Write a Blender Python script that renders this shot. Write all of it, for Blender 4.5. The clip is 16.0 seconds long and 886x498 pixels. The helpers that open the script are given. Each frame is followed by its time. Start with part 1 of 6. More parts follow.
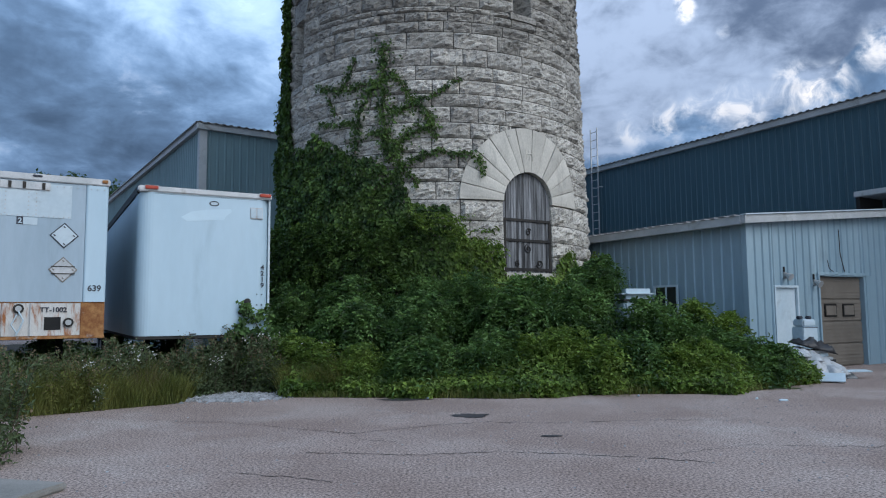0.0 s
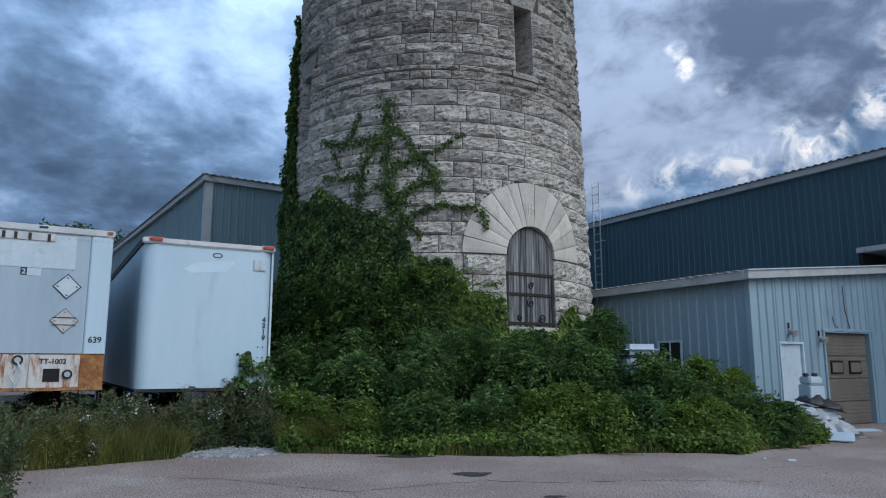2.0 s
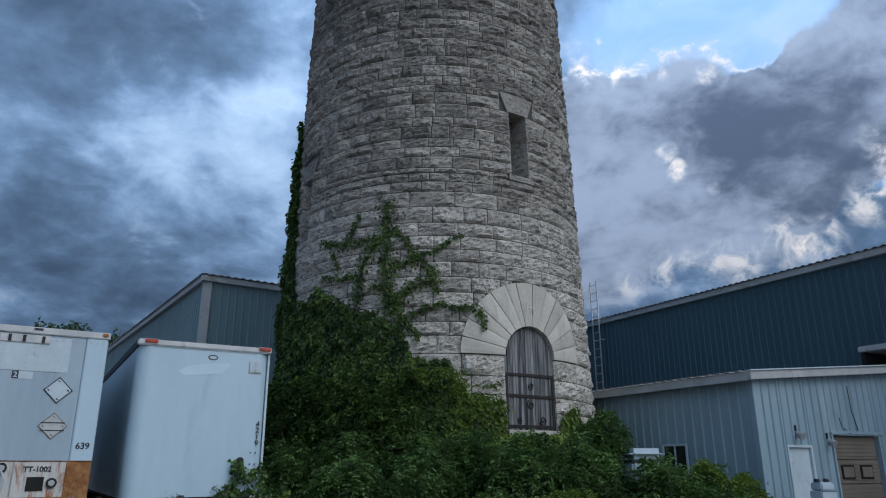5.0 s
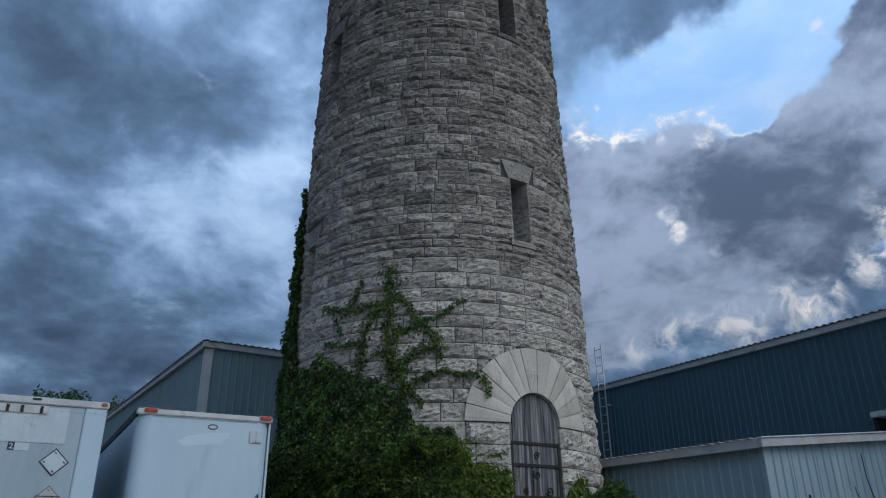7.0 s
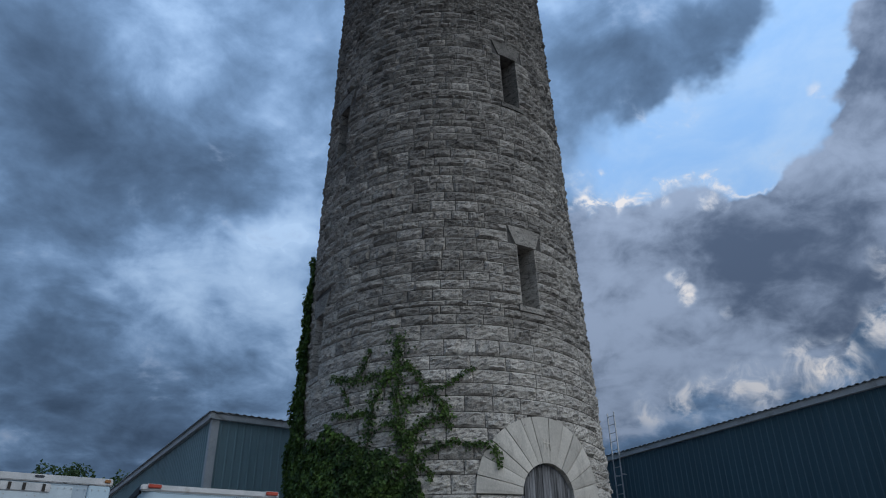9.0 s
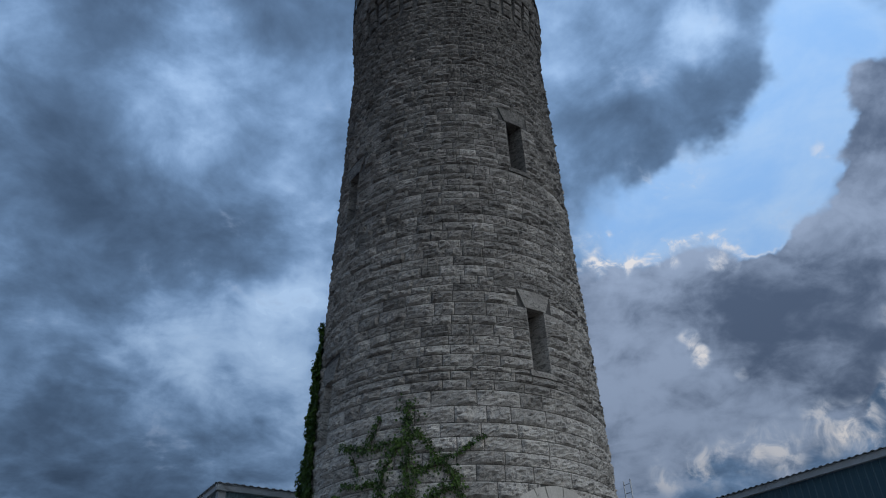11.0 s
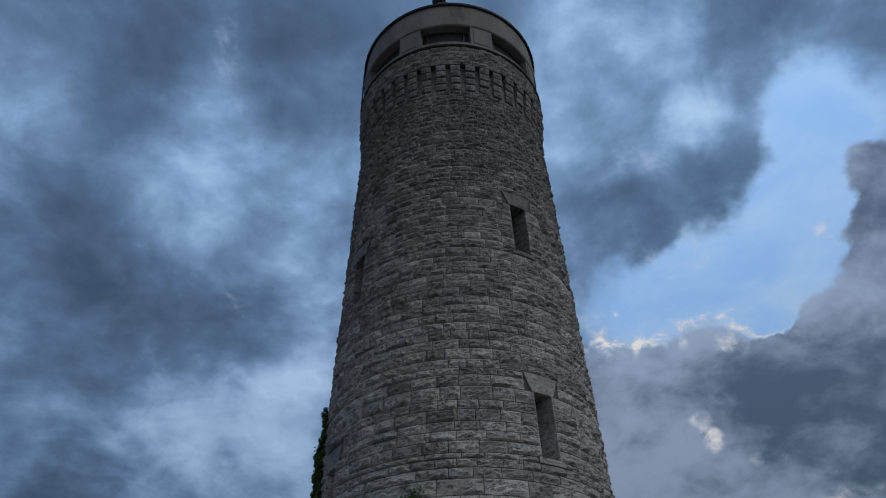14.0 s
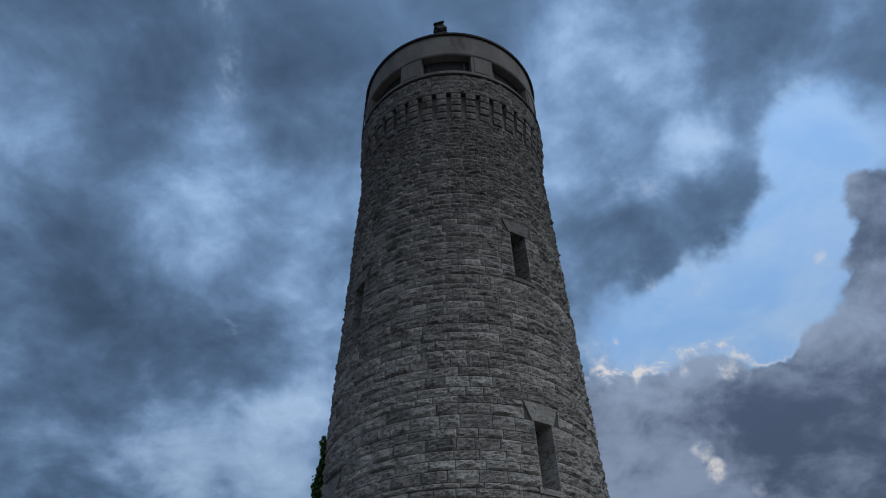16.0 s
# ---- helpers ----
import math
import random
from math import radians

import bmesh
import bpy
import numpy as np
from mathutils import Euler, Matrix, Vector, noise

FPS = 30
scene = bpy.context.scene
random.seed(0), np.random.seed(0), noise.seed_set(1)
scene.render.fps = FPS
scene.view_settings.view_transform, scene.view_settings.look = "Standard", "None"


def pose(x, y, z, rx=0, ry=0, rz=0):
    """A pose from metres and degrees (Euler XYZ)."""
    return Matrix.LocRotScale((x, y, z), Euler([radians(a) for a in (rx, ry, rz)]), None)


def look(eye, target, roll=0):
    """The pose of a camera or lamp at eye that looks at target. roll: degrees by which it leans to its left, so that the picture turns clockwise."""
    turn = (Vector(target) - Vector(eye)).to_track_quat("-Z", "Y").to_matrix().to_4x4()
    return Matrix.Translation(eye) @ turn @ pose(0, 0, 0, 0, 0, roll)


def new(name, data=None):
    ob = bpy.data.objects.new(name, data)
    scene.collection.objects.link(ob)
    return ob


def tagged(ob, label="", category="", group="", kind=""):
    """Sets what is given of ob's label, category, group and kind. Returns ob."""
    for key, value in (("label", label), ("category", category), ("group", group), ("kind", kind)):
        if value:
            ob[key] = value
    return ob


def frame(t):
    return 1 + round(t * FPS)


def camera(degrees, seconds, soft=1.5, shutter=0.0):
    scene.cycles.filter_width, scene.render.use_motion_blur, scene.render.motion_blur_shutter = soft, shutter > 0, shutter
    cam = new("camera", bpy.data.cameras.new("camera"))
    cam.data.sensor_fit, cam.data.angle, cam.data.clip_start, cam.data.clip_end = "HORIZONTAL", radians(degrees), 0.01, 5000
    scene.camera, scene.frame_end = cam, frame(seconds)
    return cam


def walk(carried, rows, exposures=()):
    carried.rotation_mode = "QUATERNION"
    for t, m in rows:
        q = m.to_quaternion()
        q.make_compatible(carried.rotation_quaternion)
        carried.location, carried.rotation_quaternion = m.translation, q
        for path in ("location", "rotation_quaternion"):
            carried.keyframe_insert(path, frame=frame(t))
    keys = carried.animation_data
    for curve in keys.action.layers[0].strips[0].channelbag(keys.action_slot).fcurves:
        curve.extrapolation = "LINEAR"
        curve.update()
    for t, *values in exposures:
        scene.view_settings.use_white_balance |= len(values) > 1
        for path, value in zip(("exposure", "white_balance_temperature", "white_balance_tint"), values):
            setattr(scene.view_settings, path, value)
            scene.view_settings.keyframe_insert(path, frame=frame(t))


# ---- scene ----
cam = camera(64.91, 16.0, soft=1.1)
# seconds, yaw, pitch, lean to the right: a hand-held turn upwards, the arms rising with it
TURNS = [
    (0.0, -0.0, 5.1, 0.45), (0.5, 0.03, 5.69, 0.3), (1.0, 0.09, 6.71, 0.15), (1.5, 0.15, 7.98, 0.06), (2.0, 0.2, 9.37, -0.0),
    (2.5, 0.2, 10.79, -0.05), (3.0, 0.2, 12.16, -0.03), (3.5, 0.13, 13.48, 0.01), (4.0, 0.05, 14.77, 0.06), (6.5, 0.17, 21.31, 0.34),
    (7.0, 0.26, 22.61, 0.4), (7.5, 0.4, 23.95, 0.48), (8.0, 0.55, 25.31, 0.62), (8.5, 0.69, 26.59, 0.8), (9.0, 0.88, 27.99, 0.94),
    (11.5, 1.73, 34.43, 1.18), (12.0, 1.78, 35.68, 1.14), (12.5, 1.8, 36.87, 1.17), (13.0, 1.81, 37.95, 1.23), (13.5, 1.89, 38.96, 1.18),
    (14.0, 1.98, 39.83, 1.2), (14.5, 2.07, 40.57, 1.07), (15.0, 2.16, 41.17, 0.84), (15.5, 2.07, 41.66, 1.02), (16.0, 1.93, 42.01, 0.99),
]
EYE, RISE, BACK = 1.6, 0.0078, 0.002  # metres; metres up and back for each degree of pitch
walk(cam, [(t, pose(0, -BACK * (pitch - 5.1), EYE + RISE * (pitch - 5.1), 0, 0, yaw) @ pose(0, 0, 0, 90 + pitch) @ pose(0, 0, 0, 0, 0, -lean)) for t, yaw, pitch, lean in TURNS],
     exposures=[(0.0, 0.2), (2.0, 0.05), (4.0, -0.2), (6.5, -0.45), (9.0, -0.64), (12.5, -0.86), (14.0, -0.93), (16.0, -0.96)])


# ---- sky and light ----
def direction(az, el):
    a, e = radians(az), radians(el)
    return Vector((math.sin(a) * math.cos(e), math.cos(a) * math.cos(e), math.sin(e)))


class Nodes:
    """A short hand for node trees."""

    def __init__(self, tree):
        self.tree = tree

    def add(self, kind, operation=None, use_clamp=False, interpolation_type=None, data_type=None, blend_type=None):
        node = self.tree.nodes.new(kind)
        if operation:
            node.operation = operation
        if use_clamp:
            node.use_clamp = True
        if interpolation_type:
            node.interpolation_type = interpolation_type
        if data_type:
            node.data_type, node.blend_type = data_type, blend_type
        return node

    def put(self, socket, value):
        if isinstance(value, bpy.types.NodeSocket):
            self.tree.links.new(value, socket)
        elif value is not None:
            socket.default_value = value

    def math(self, op, a, b=None, c=None, clamp=False):
        node = self.add("ShaderNodeMath", operation=op, use_clamp=clamp)
        for socket, value in zip(node.inputs, (a, b, c)):
            self.put(socket, value)
        return node.outputs[0]

    def vec(self, op, a, b=None, scale=None):
        node = self.add("ShaderNodeVectorMath", operation=op)
        self.put(node.inputs[0], a)
        self.put(node.inputs[1], b)
        if scale is not None:
            self.put(node.inputs["Scale"], scale)
        return node.outputs["Value" if op in ("DOT_PRODUCT", "LENGTH") else "Vector"]

    def noise(self, vector, scale, detail=4.0, rough=0.55, distortion=0.0):
        node = self.add("ShaderNodeTexNoise")
        for key, value in (("Vector", vector), ("Scale", scale), ("Detail", detail), ("Roughness", rough), ("Distortion", distortion)):
            self.put(node.inputs[key], value)
        return node.outputs

    def span(self, value, a, b, c=0.0, d=1.0, smooth=True):
        node = self.add("ShaderNodeMapRange", interpolation_type="SMOOTHSTEP" if smooth else "LINEAR")
        for key, v in (("Value", value), ("From Min", a), ("From Max", b), ("To Min", c), ("To Max", d)):
            self.put(node.inputs[key], v)
        return node.outputs[0]

    def mix(self, factor, a, b, blend="MIX"):
        node = self.add("ShaderNodeMix", data_type="RGBA", blend_type=blend)
        self.put(node.inputs[0], factor)
        for socket, value in ((node.inputs[6], a), (node.inputs[7], b)):
            self.put(socket, (*value, 1) if isinstance(value, tuple) and len(value) == 3 else value)
        return node.outputs[2]


def make_sky():
    world = bpy.data.worlds.new("evening_sky")
    scene.world = world
    world.use_nodes = True
    tree = world.node_tree
    tree.nodes.clear()
    n = Nodes(tree)
    way = n.add("ShaderNodeTexCoord").outputs["Generated"]
    wobble = n.vec("SUBTRACT", n.noise(way, 5.0, 5.0, 0.6)[1], (0.5, 0.5, 0.5))
    warped = n.vec("NORMALIZE", n.vec("ADD", way, n.vec("SCALE", wobble, scale=0.15)))
    fine = n.vec("NORMALIZE", n.vec("ADD", way, n.vec("SCALE", wobble, scale=0.09)))
    split = n.add("ShaderNodeSeparateXYZ")
    n.put(split.inputs[0], way)
    up, ahead, side = split.outputs[2], split.outputs[1], split.outputs[0]
    # clouds as a sheet overhead, drawn out towards the horizon
    depth = n.math("ADD", n.math("MAXIMUM", up, 0.0), 0.32)
    sheet = n.vec("SCALE", way, scale=n.math("DIVIDE", 1.0, depth))

    def lobe(az, el, radius, amount, vector=warped):
        dot = n.vec("DOT_PRODUCT", vector, tuple(direction(az, el)))
        return n.span(dot, math.cos(radians(radius)), math.cos(radians(radius * 0.15)), 0.0, amount)

    def total(values):
        out = values[0]
        for v in values[1:]:
            out = n.math("ADD", out, v)
        return out

    big = n.noise(sheet, 1.7, 8.0, 0.56, 0.5)[0]
    small = n.noise(n.vec("ADD", sheet, (3.1, 7.7, 1.3)), 5.5, 6.0, 0.58, 0.35)[0]
    puff = n.noise(n.vec("ADD", sheet, (8.3, 2.9, 5.1)), 11.0, 5.0, 0.55, 0.5)[0]
    wisp = n.noise(n.vec("ADD", way, (1.7, 4.2, 0.3)), 16.0, 5.0, 0.6, 0.4)[0]
    tone = total([0.43, n.math("MULTIPLY_ADD", big, 1.15, -0.575), n.math("MULTIPLY_ADD", small, 1.25, -0.625), n.math("MULTIPLY_ADD", puff, 0.62, -0.31), n.math("MULTIPLY_ADD", wisp, 0.34, -0.17)] + [lobe(*row) for row in CLOUDS])
    ramp = n.add("ShaderNodeValToRGB")
    n.put(ramp.inputs[0], n.math("MULTIPLY_ADD", tone, 0.72, 0.20))
    ramp.color_ramp.interpolation = "B_SPLINE"
    stops = [(0.02, (0.036, 0.064, 0.114)), (0.236, (0.056, 0.096, 0.168)), (0.452, (0.088, 0.152, 0.262)), (0.618, (0.140, 0.236, 0.400)), (0.776, (0.225, 0.350, 0.555)), (0.98, (0.36, 0.51, 0.73))]
    ramp.color_ramp.elements[0].position, ramp.color_ramp.elements[1].position = stops[0][0], stops[-1][0]
    ramp.color_ramp.elements[0].color, ramp.color_ramp.elements[1].color = (*stops[0][1], 1), (*stops[-1][1], 1)
    for position, colour in stops[1:-1]:
        ramp.color_ramp.elements.new(position).color = (*colour, 1)
    # clear blue between the clouds
    clear = n.math("SUBTRACT", total([lobe(*row) for row in CLEAR]), n.math("MULTIPLY_ADD", big, 1.0, n.math("MULTIPLY_ADD", small, 0.8, -0.90)))
    colour = n.mix(n.span(clear, 0.05, 1.05), ramp.outputs[0], n.mix(n.span(small, 0.35, 0.7), (0.22, 0.40, 0.70), (0.31, 0.47, 0.71)))
    # grey bellies with sunlit rims near the hidden sun
    heavy = n.math("ADD", total([lobe(*row) for row in BELLIES]), n.math("MULTIPLY_ADD", small, 1.4, n.math("MULTIPLY_ADD", puff, 0.9, n.math("MULTIPLY_ADD", wisp, 0.6, -1.45))))
    shade = n.span(total([n.math("MULTIPLY_ADD", wisp, 1.1, -0.55), n.math("MULTIPLY_ADD", puff, 1.3, -0.65), n.math("MULTIPLY_ADD", small, 1.2, -0.07)] + [lobe(*row) for row in CORES]), -0.20, 0.98)
    colour = n.mix(n.span(heavy, 0.18, 0.62), colour, n.mix(shade, (0.072, 0.106, 0.176), (0.260, 0.335, 0.476)))
    ragged = n.noise(n.vec("ADD", way, (5.0, 2.0, 8.0)), 30.0, 5.0, 0.60, 0.5)[0]
    rim = n.math("MULTIPLY", n.span(heavy, 0.02, 0.22), n.span(heavy, 0.50, 0.24))
    rim = n.math("MULTIPLY", n.math("MULTIPLY", rim, lobe(19, 29, 11, 0.95, way)), n.span(ragged, 0.40, 0.62))
    glow = n.math("MULTIPLY", total([lobe(*row, fine) for row in GLOWS]), n.span(ragged, 0.38, 0.66))
    shine = n.math("MINIMUM", n.math("ADD", rim, glow), 1.0)
    colour = n.mix(shine, colour, n.mix(shine, (0.36, 0.46, 0.62), (0.66, 0.655, 0.68)))
    # an overcast sky is brighter overhead, and this evening brighter behind the viewer, towards the right
    lift = n.span(up, 0.05, 0.75, 0.90, 2.45, False)
    behind = n.math("MAXIMUM", n.math("ADD", n.math("MULTIPLY", ahead, -0.80), n.math("MULTIPLY", side, 0.45)), 0.0)
    ground = n.span(up, -0.06, 0.0, 0.12, 1.0)
    colour = n.vec("ADD", n.vec("SCALE", colour, scale=lift), n.vec("SCALE", (0.545, 0.60, 0.615), scale=behind))
    colour = n.vec("SCALE", colour, scale=ground)
    back = n.add("ShaderNodeBackground")
    n.put(back.inputs[0], colour)
    back.inputs[1].default_value = 1.0
    n.put(n.add("ShaderNodeOutputWorld").inputs[0], back.outputs[0])


# azimuth, elevation, radius, amount
LEFT_CLOUDS = [(-16.2, 31, 5, 0.13), (-14.5, 24.8, 6, 0.22), (-19, 22.6, 6, 0.19), (-25.4, 20.4, 6, 0.16), (-12.9, 28.6, 4, 0.14), (-17.2, 19.2, 5, 0.13), (-27.6, 47.4, 6, 0.17), (-30.8, 40.7, 6, 0.16),
               (-22.6, 42, 7, 0.14), (-16.4, 38.2, 5, 0.12), (-37.3, 28, 6, 0.10), (-45, 41.7, 7, 0.14), (-30, 22, 9, 0.12), (-22, 25, 8, 0.06), (-38, 25, 9, 0.12), (-17, 15.5, 6, 0.10)]
LEFT_SHADES = [(-19.6, 53.8, 8, -0.22), (-24.3, 50.8, 6, -0.12), (-39, 36.4, 8, -0.20), (-32, 29, 9, -0.26), (-19.8, 31.1, 5, -0.22), (-25.6, 34.2, 7, -0.16), (-22.5, 30, 6, -0.16), (-40, 51, 8, -0.12),
               (-31, 18.5, 4, -0.10), (-28.5, 15, 8, -0.22), (-20, 13.5, 9, -0.18), (-36, 34, 8, -0.08), (-45, 52, 12, -0.20), (-33, 57, 10, -0.18)]
RIGHT_CLOUDS = [(27.1, 45.8, 4, 0.24), (17.6, 56.7, 5, 0.18), (28.1, 53.4, 5, 0.20), (11.7, 45.8, 4, 0.14), (14, 34, 5, 0.12), (38.6, 51.4, 6, -0.26), (33.1, 47.5, 4, -0.24), (22.3, 39.4, 6, -0.20), (16.4, 38.8, 5, -0.22),
                (20.3, 49.4, 6, -0.10), (14, 53, 8, 0.14), (22, 60, 8, 0.10), (27.2, 40.4, 5, -0.20), (32.1, 39.4, 3.5, -0.16), (44.4, 44.8, 5, -0.20), (21, 43, 6, -0.12)]
CLOUDS = LEFT_CLOUDS + LEFT_SHADES + RIGHT_CLOUDS
CLEAR = [(25.1, 33, 7, 1.0), (19.9, 32.6, 5.5, 0.9), (29.9, 34.4, 6, 1.0), (35.5, 39, 4.5, 0.9), (37.4, 43, 5, 0.65), (14.9, 33, 5, 0.8), (40, 41.8, 6, 0.8), (32, 36.2, 4.5, 0.8), (22, 34.5, 5, 0.6), (35, 26.5, 3.5, 0.9), (36.5, 22, 4, 0.7)]
BELLIES = [(40.4, 36.4, 4.5, 1.0), (38.3, 32.6, 4.5, 1.0), (36.6, 29.8, 4, 0.9), (33.4, 28.4, 3.5, 0.8), (30.5, 27.6, 3, 0.6), (22.8, 25.7, 6, 1.0), (28.6, 23, 7, 1.0), (29, 25.7, 5, 0.8), (17.6, 25.5, 5, 0.8), (13.3, 26, 5, 0.8),
           (17.2, 18.9, 7, 0.9), (25.9, 19.6, 6, 0.9), (33, 24, 4.5, 0.9), (13.6, 16, 6, 0.8), (22.6, 17.3, 5, 0.7), (12.5, 22, 6, 0.8)]
CORES = [(28.5, 23, 8, -0.50), (23, 25.5, 5, -0.26), (39.5, 34, 7, -0.34), (15.5, 18, 7, 0.22), (16, 26, 5, 0.12), (23, 19, 5, 0.10)]
GLOWS = [(13.8, 30.5, 1.5, 0.8), (15.8, 29.9, 1.2, 0.9), (19.6, 29.8, 1.0, 0.9), (23.3, 29.5, 1.1, 0.8), (24.6, 29, 0.8, 0.7), (19, 24, 0.9, 0.8), (19.3, 22.7, 1.0, 1.0), (19.6, 21.7, 0.8, 0.9), (33.6, 34.8, 0.9, 0.6), (22.6, 20.6, 0.7, 0.4),
         (15.6, 13.3, 1.8, 0.7), (18.3, 13.9, 2, 0.8), (21, 14.6, 2, 0.85), (24, 15.3, 2.2, 0.85), (27.5, 16.3, 2.2, 0.8), (30, 16, 2.4, 0.9), (33.2, 18.4, 2.2, 0.9), (36, 20.5, 3, 0.8), (34, 22.3, 1.5, 0.5)]
make_sky()


def make_sun():
    data = bpy.data.lights.new("soft_evening_light", "SUN")
    data.energy, data.angle, data.color = 1.5, radians(45), (1.0, 0.99, 0.97)
    sun = new("soft_evening_light", data)
    sun.matrix_world = look(direction(124, 40) * 60, (0, 0, 0))


make_sun()


# ---- materials ----
def mat(name, a, b, scale=2.0, rough=0.8, bump=0.2, grain=60.0, metal=0.0, vary=0.0, stain=None, stain_scale=0.7, stain_at=(0.55, 0.75), stretch=(1, 1, 1), island=True, depth=0.01, spec=0.4, speckle=0.18):
    """Two colours mixed by noise, stains over them, pieces varied by chance, fine relief."""
    m = bpy.data.materials.new(name)
    m.use_nodes = True
    n = Nodes(m.node_tree)
    shader = m.node_tree.nodes["Principled BSDF"]
    place = n.add("ShaderNodeNewGeometry")
    at = n.vec("MULTIPLY", place.outputs["Position"], tuple(stretch))
    broad = n.noise(at, scale, 5.0, 0.6)[0]
    fine = n.noise(at, grain, 4.0, 0.65)[0]
    colour = n.mix(n.span(broad, 0.32, 0.68), a, b)
    if stain:
        colour = n.mix(n.span(n.noise(at, stain_scale, 6.0, 0.65, 0.4)[0], *stain_at), colour, stain)
    speck = n.span(fine, 0.25, 0.75, 1 - speckle, 1 + speckle, False)
    if vary:
        chance = place.outputs["Random Per Island"] if island else n.add("ShaderNodeObjectInfo").outputs["Random"]
        speck = n.math("MULTIPLY", speck, n.span(chance, 0.0, 1.0, 1.0 - vary, 1.0 + vary, False))
    n.put(shader.inputs["Base Color"], n.vec("SCALE", colour, scale=speck))
    n.put(shader.inputs["Roughness"], n.span(broad, 0.3, 0.7, max(rough - 0.08, 0.02), min(rough + 0.08, 1.0), False))
    shader.inputs["Metallic"].default_value = metal
    shader.inputs["Specular IOR Level"].default_value = spec
    if bump:
        relief = n.add("ShaderNodeBump")
        relief.inputs["Strength"].default_value, relief.inputs["Distance"].default_value = bump, depth
        n.put(relief.inputs["Height"], n.math("ADD", fine, broad))
        n.put(shader.inputs["Normal"], relief.outputs[0])
    return m


def stone_mat(name, a, b, island):
    m = mat(name, a, b, 2.2, 0.92, 1.0, 26, vary=0.21, stain=(a[0] * 0.45, a[1] * 0.44, a[2] * 0.43), stain_scale=1.1, stain_at=(0.52, 0.78), depth=0.035, island=island, speckle=0.28)
    # small chips of the quarry face, their shadows put into the colour
    n = Nodes(m.node_tree)
    shader = m.node_tree.nodes["Principled BSDF"]
    old = shader.inputs["Base Color"].links[0].from_socket
    at = n.vec("MULTIPLY", n.add("ShaderNodeNewGeometry").outputs["Position"], (1.0, 1.0, 2.2))
    chip_shade = n.noise(at, 6.0, 6.0, 0.70, 1.0)[0]
    n.put(shader.inputs["Base Color"], n.mix(n.span(chip_shade, 0.50, 0.61, 0.0, 0.82), old, (a[0] * 0.32, a[1] * 0.32, a[2] * 0.33)))
    return m


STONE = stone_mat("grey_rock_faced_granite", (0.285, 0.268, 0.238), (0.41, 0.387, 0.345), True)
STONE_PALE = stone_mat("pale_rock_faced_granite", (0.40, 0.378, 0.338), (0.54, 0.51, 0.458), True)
STONE_PART = stone_mat("pale_rock_faced_granite_block", (0.40, 0.378, 0.338), (0.54, 0.51, 0.458), False)
STONE_GREY_PART = stone_mat("grey_rock_faced_granite_block", (0.285, 0.268, 0.238), (0.41, 0.387, 0.345), False)
# upper granites: weathered stone, darkened further to put dimmer light into the colour
STONE_DIMMED = stone_mat("dimmed_weathered_granite", (0.195, 0.183, 0.163), (0.30, 0.284, 0.254), True)
STONE_DARKENED = stone_mat("darkened_weathered_granite", (0.120, 0.113, 0.101), (0.205, 0.194, 0.174), True)
STONE_DARKENED_PART = stone_mat("darkened_weathered_granite_block", (0.120, 0.113, 0.101), (0.205, 0.194, 0.174), False)
DRESSED = mat("dressed_pale_granite", (0.46, 0.435, 0.385), (0.56, 0.53, 0.47), 1.5, 0.85, 0.35, 40, vary=0.12, stain=(0.25, 0.24, 0.215), stain_scale=1.3, stretch=(1, 1, 0.45), island=False)
MORTAR = mat("dark_mortar", (0.055, 0.052, 0.048), (0.09, 0.085, 0.08), 4, 0.95, 0.4, 80)
DRUM = mat("stained_brown_concrete", (0.105, 0.098, 0.088), (0.175, 0.164, 0.146), 0.9, 0.9, 0.4, 30, stain=(0.055, 0.052, 0.048), stain_scale=0.7, stain_at=(0.50, 0.72), stretch=(1, 1, 0.3), speckle=0.25)
CONCRETE = mat("weathered_concrete", (0.20, 0.192, 0.175), (0.28, 0.268, 0.245), 1.2, 0.9, 0.3, 50, stain=(0.11, 0.105, 0.10), stain_scale=0.8, stretch=(1, 1, 0.35))
OLD_WOOD = mat("grey_weathered_boards", (0.035, 0.036, 0.038), (0.23, 0.235, 0.245), 9, 0.9, 0.6, 60, vary=0.4, stretch=(1, 1, 0.06), island=False, speckle=0.3)
IRON = mat("dark_wrought_iron", (0.025, 0.025, 0.026), (0.05, 0.045, 0.04), 8, 0.6, 0.3, 90, metal=0.6)
# near-black colour that stands in for the shade of unlit interiors
SHADE_BLACK = mat("interior_shade_black", (0.012, 0.012, 0.013), (0.02, 0.02, 0.02), 2, 0.95, 0)
ASPHALT = mat("worn_asphalt", (0.238, 0.176, 0.150), (0.315, 0.248, 0.218), 0.45, 0.92, 0.35, 36, stain=(0.37, 0.315, 0.285), stain_scale=0.35, stain_at=(0.48, 0.74), depth=0.012, speckle=1.25)
PANEL = mat("blue_grey_steel_siding", (0.140, 0.220, 0.245), (0.170, 0.255, 0.280), 0.7, 0.5, 0.05, 12, stain=(0.10, 0.14, 0.155), stain_scale=1.2, stretch=(1, 1, 0.2), speckle=0.05)
PALE_PANEL = mat("pale_blue_steel_siding", (0.225, 0.325, 0.385), (0.28, 0.385, 0.445), 0.8, 0.5, 0.05, 12, stain=(0.20, 0.28, 0.32), stain_scale=1.4, stretch=(1, 1, 0.2), speckle=0.05)
BLUE_PANEL = mat("deep_blue_steel_siding", (0.034, 0.084, 0.112), (0.046, 0.102, 0.134), 0.6, 0.5, 0.05, 12, stain=(0.028, 0.070, 0.095), stain_scale=1.0, stretch=(1, 1, 0.15), speckle=0.05)
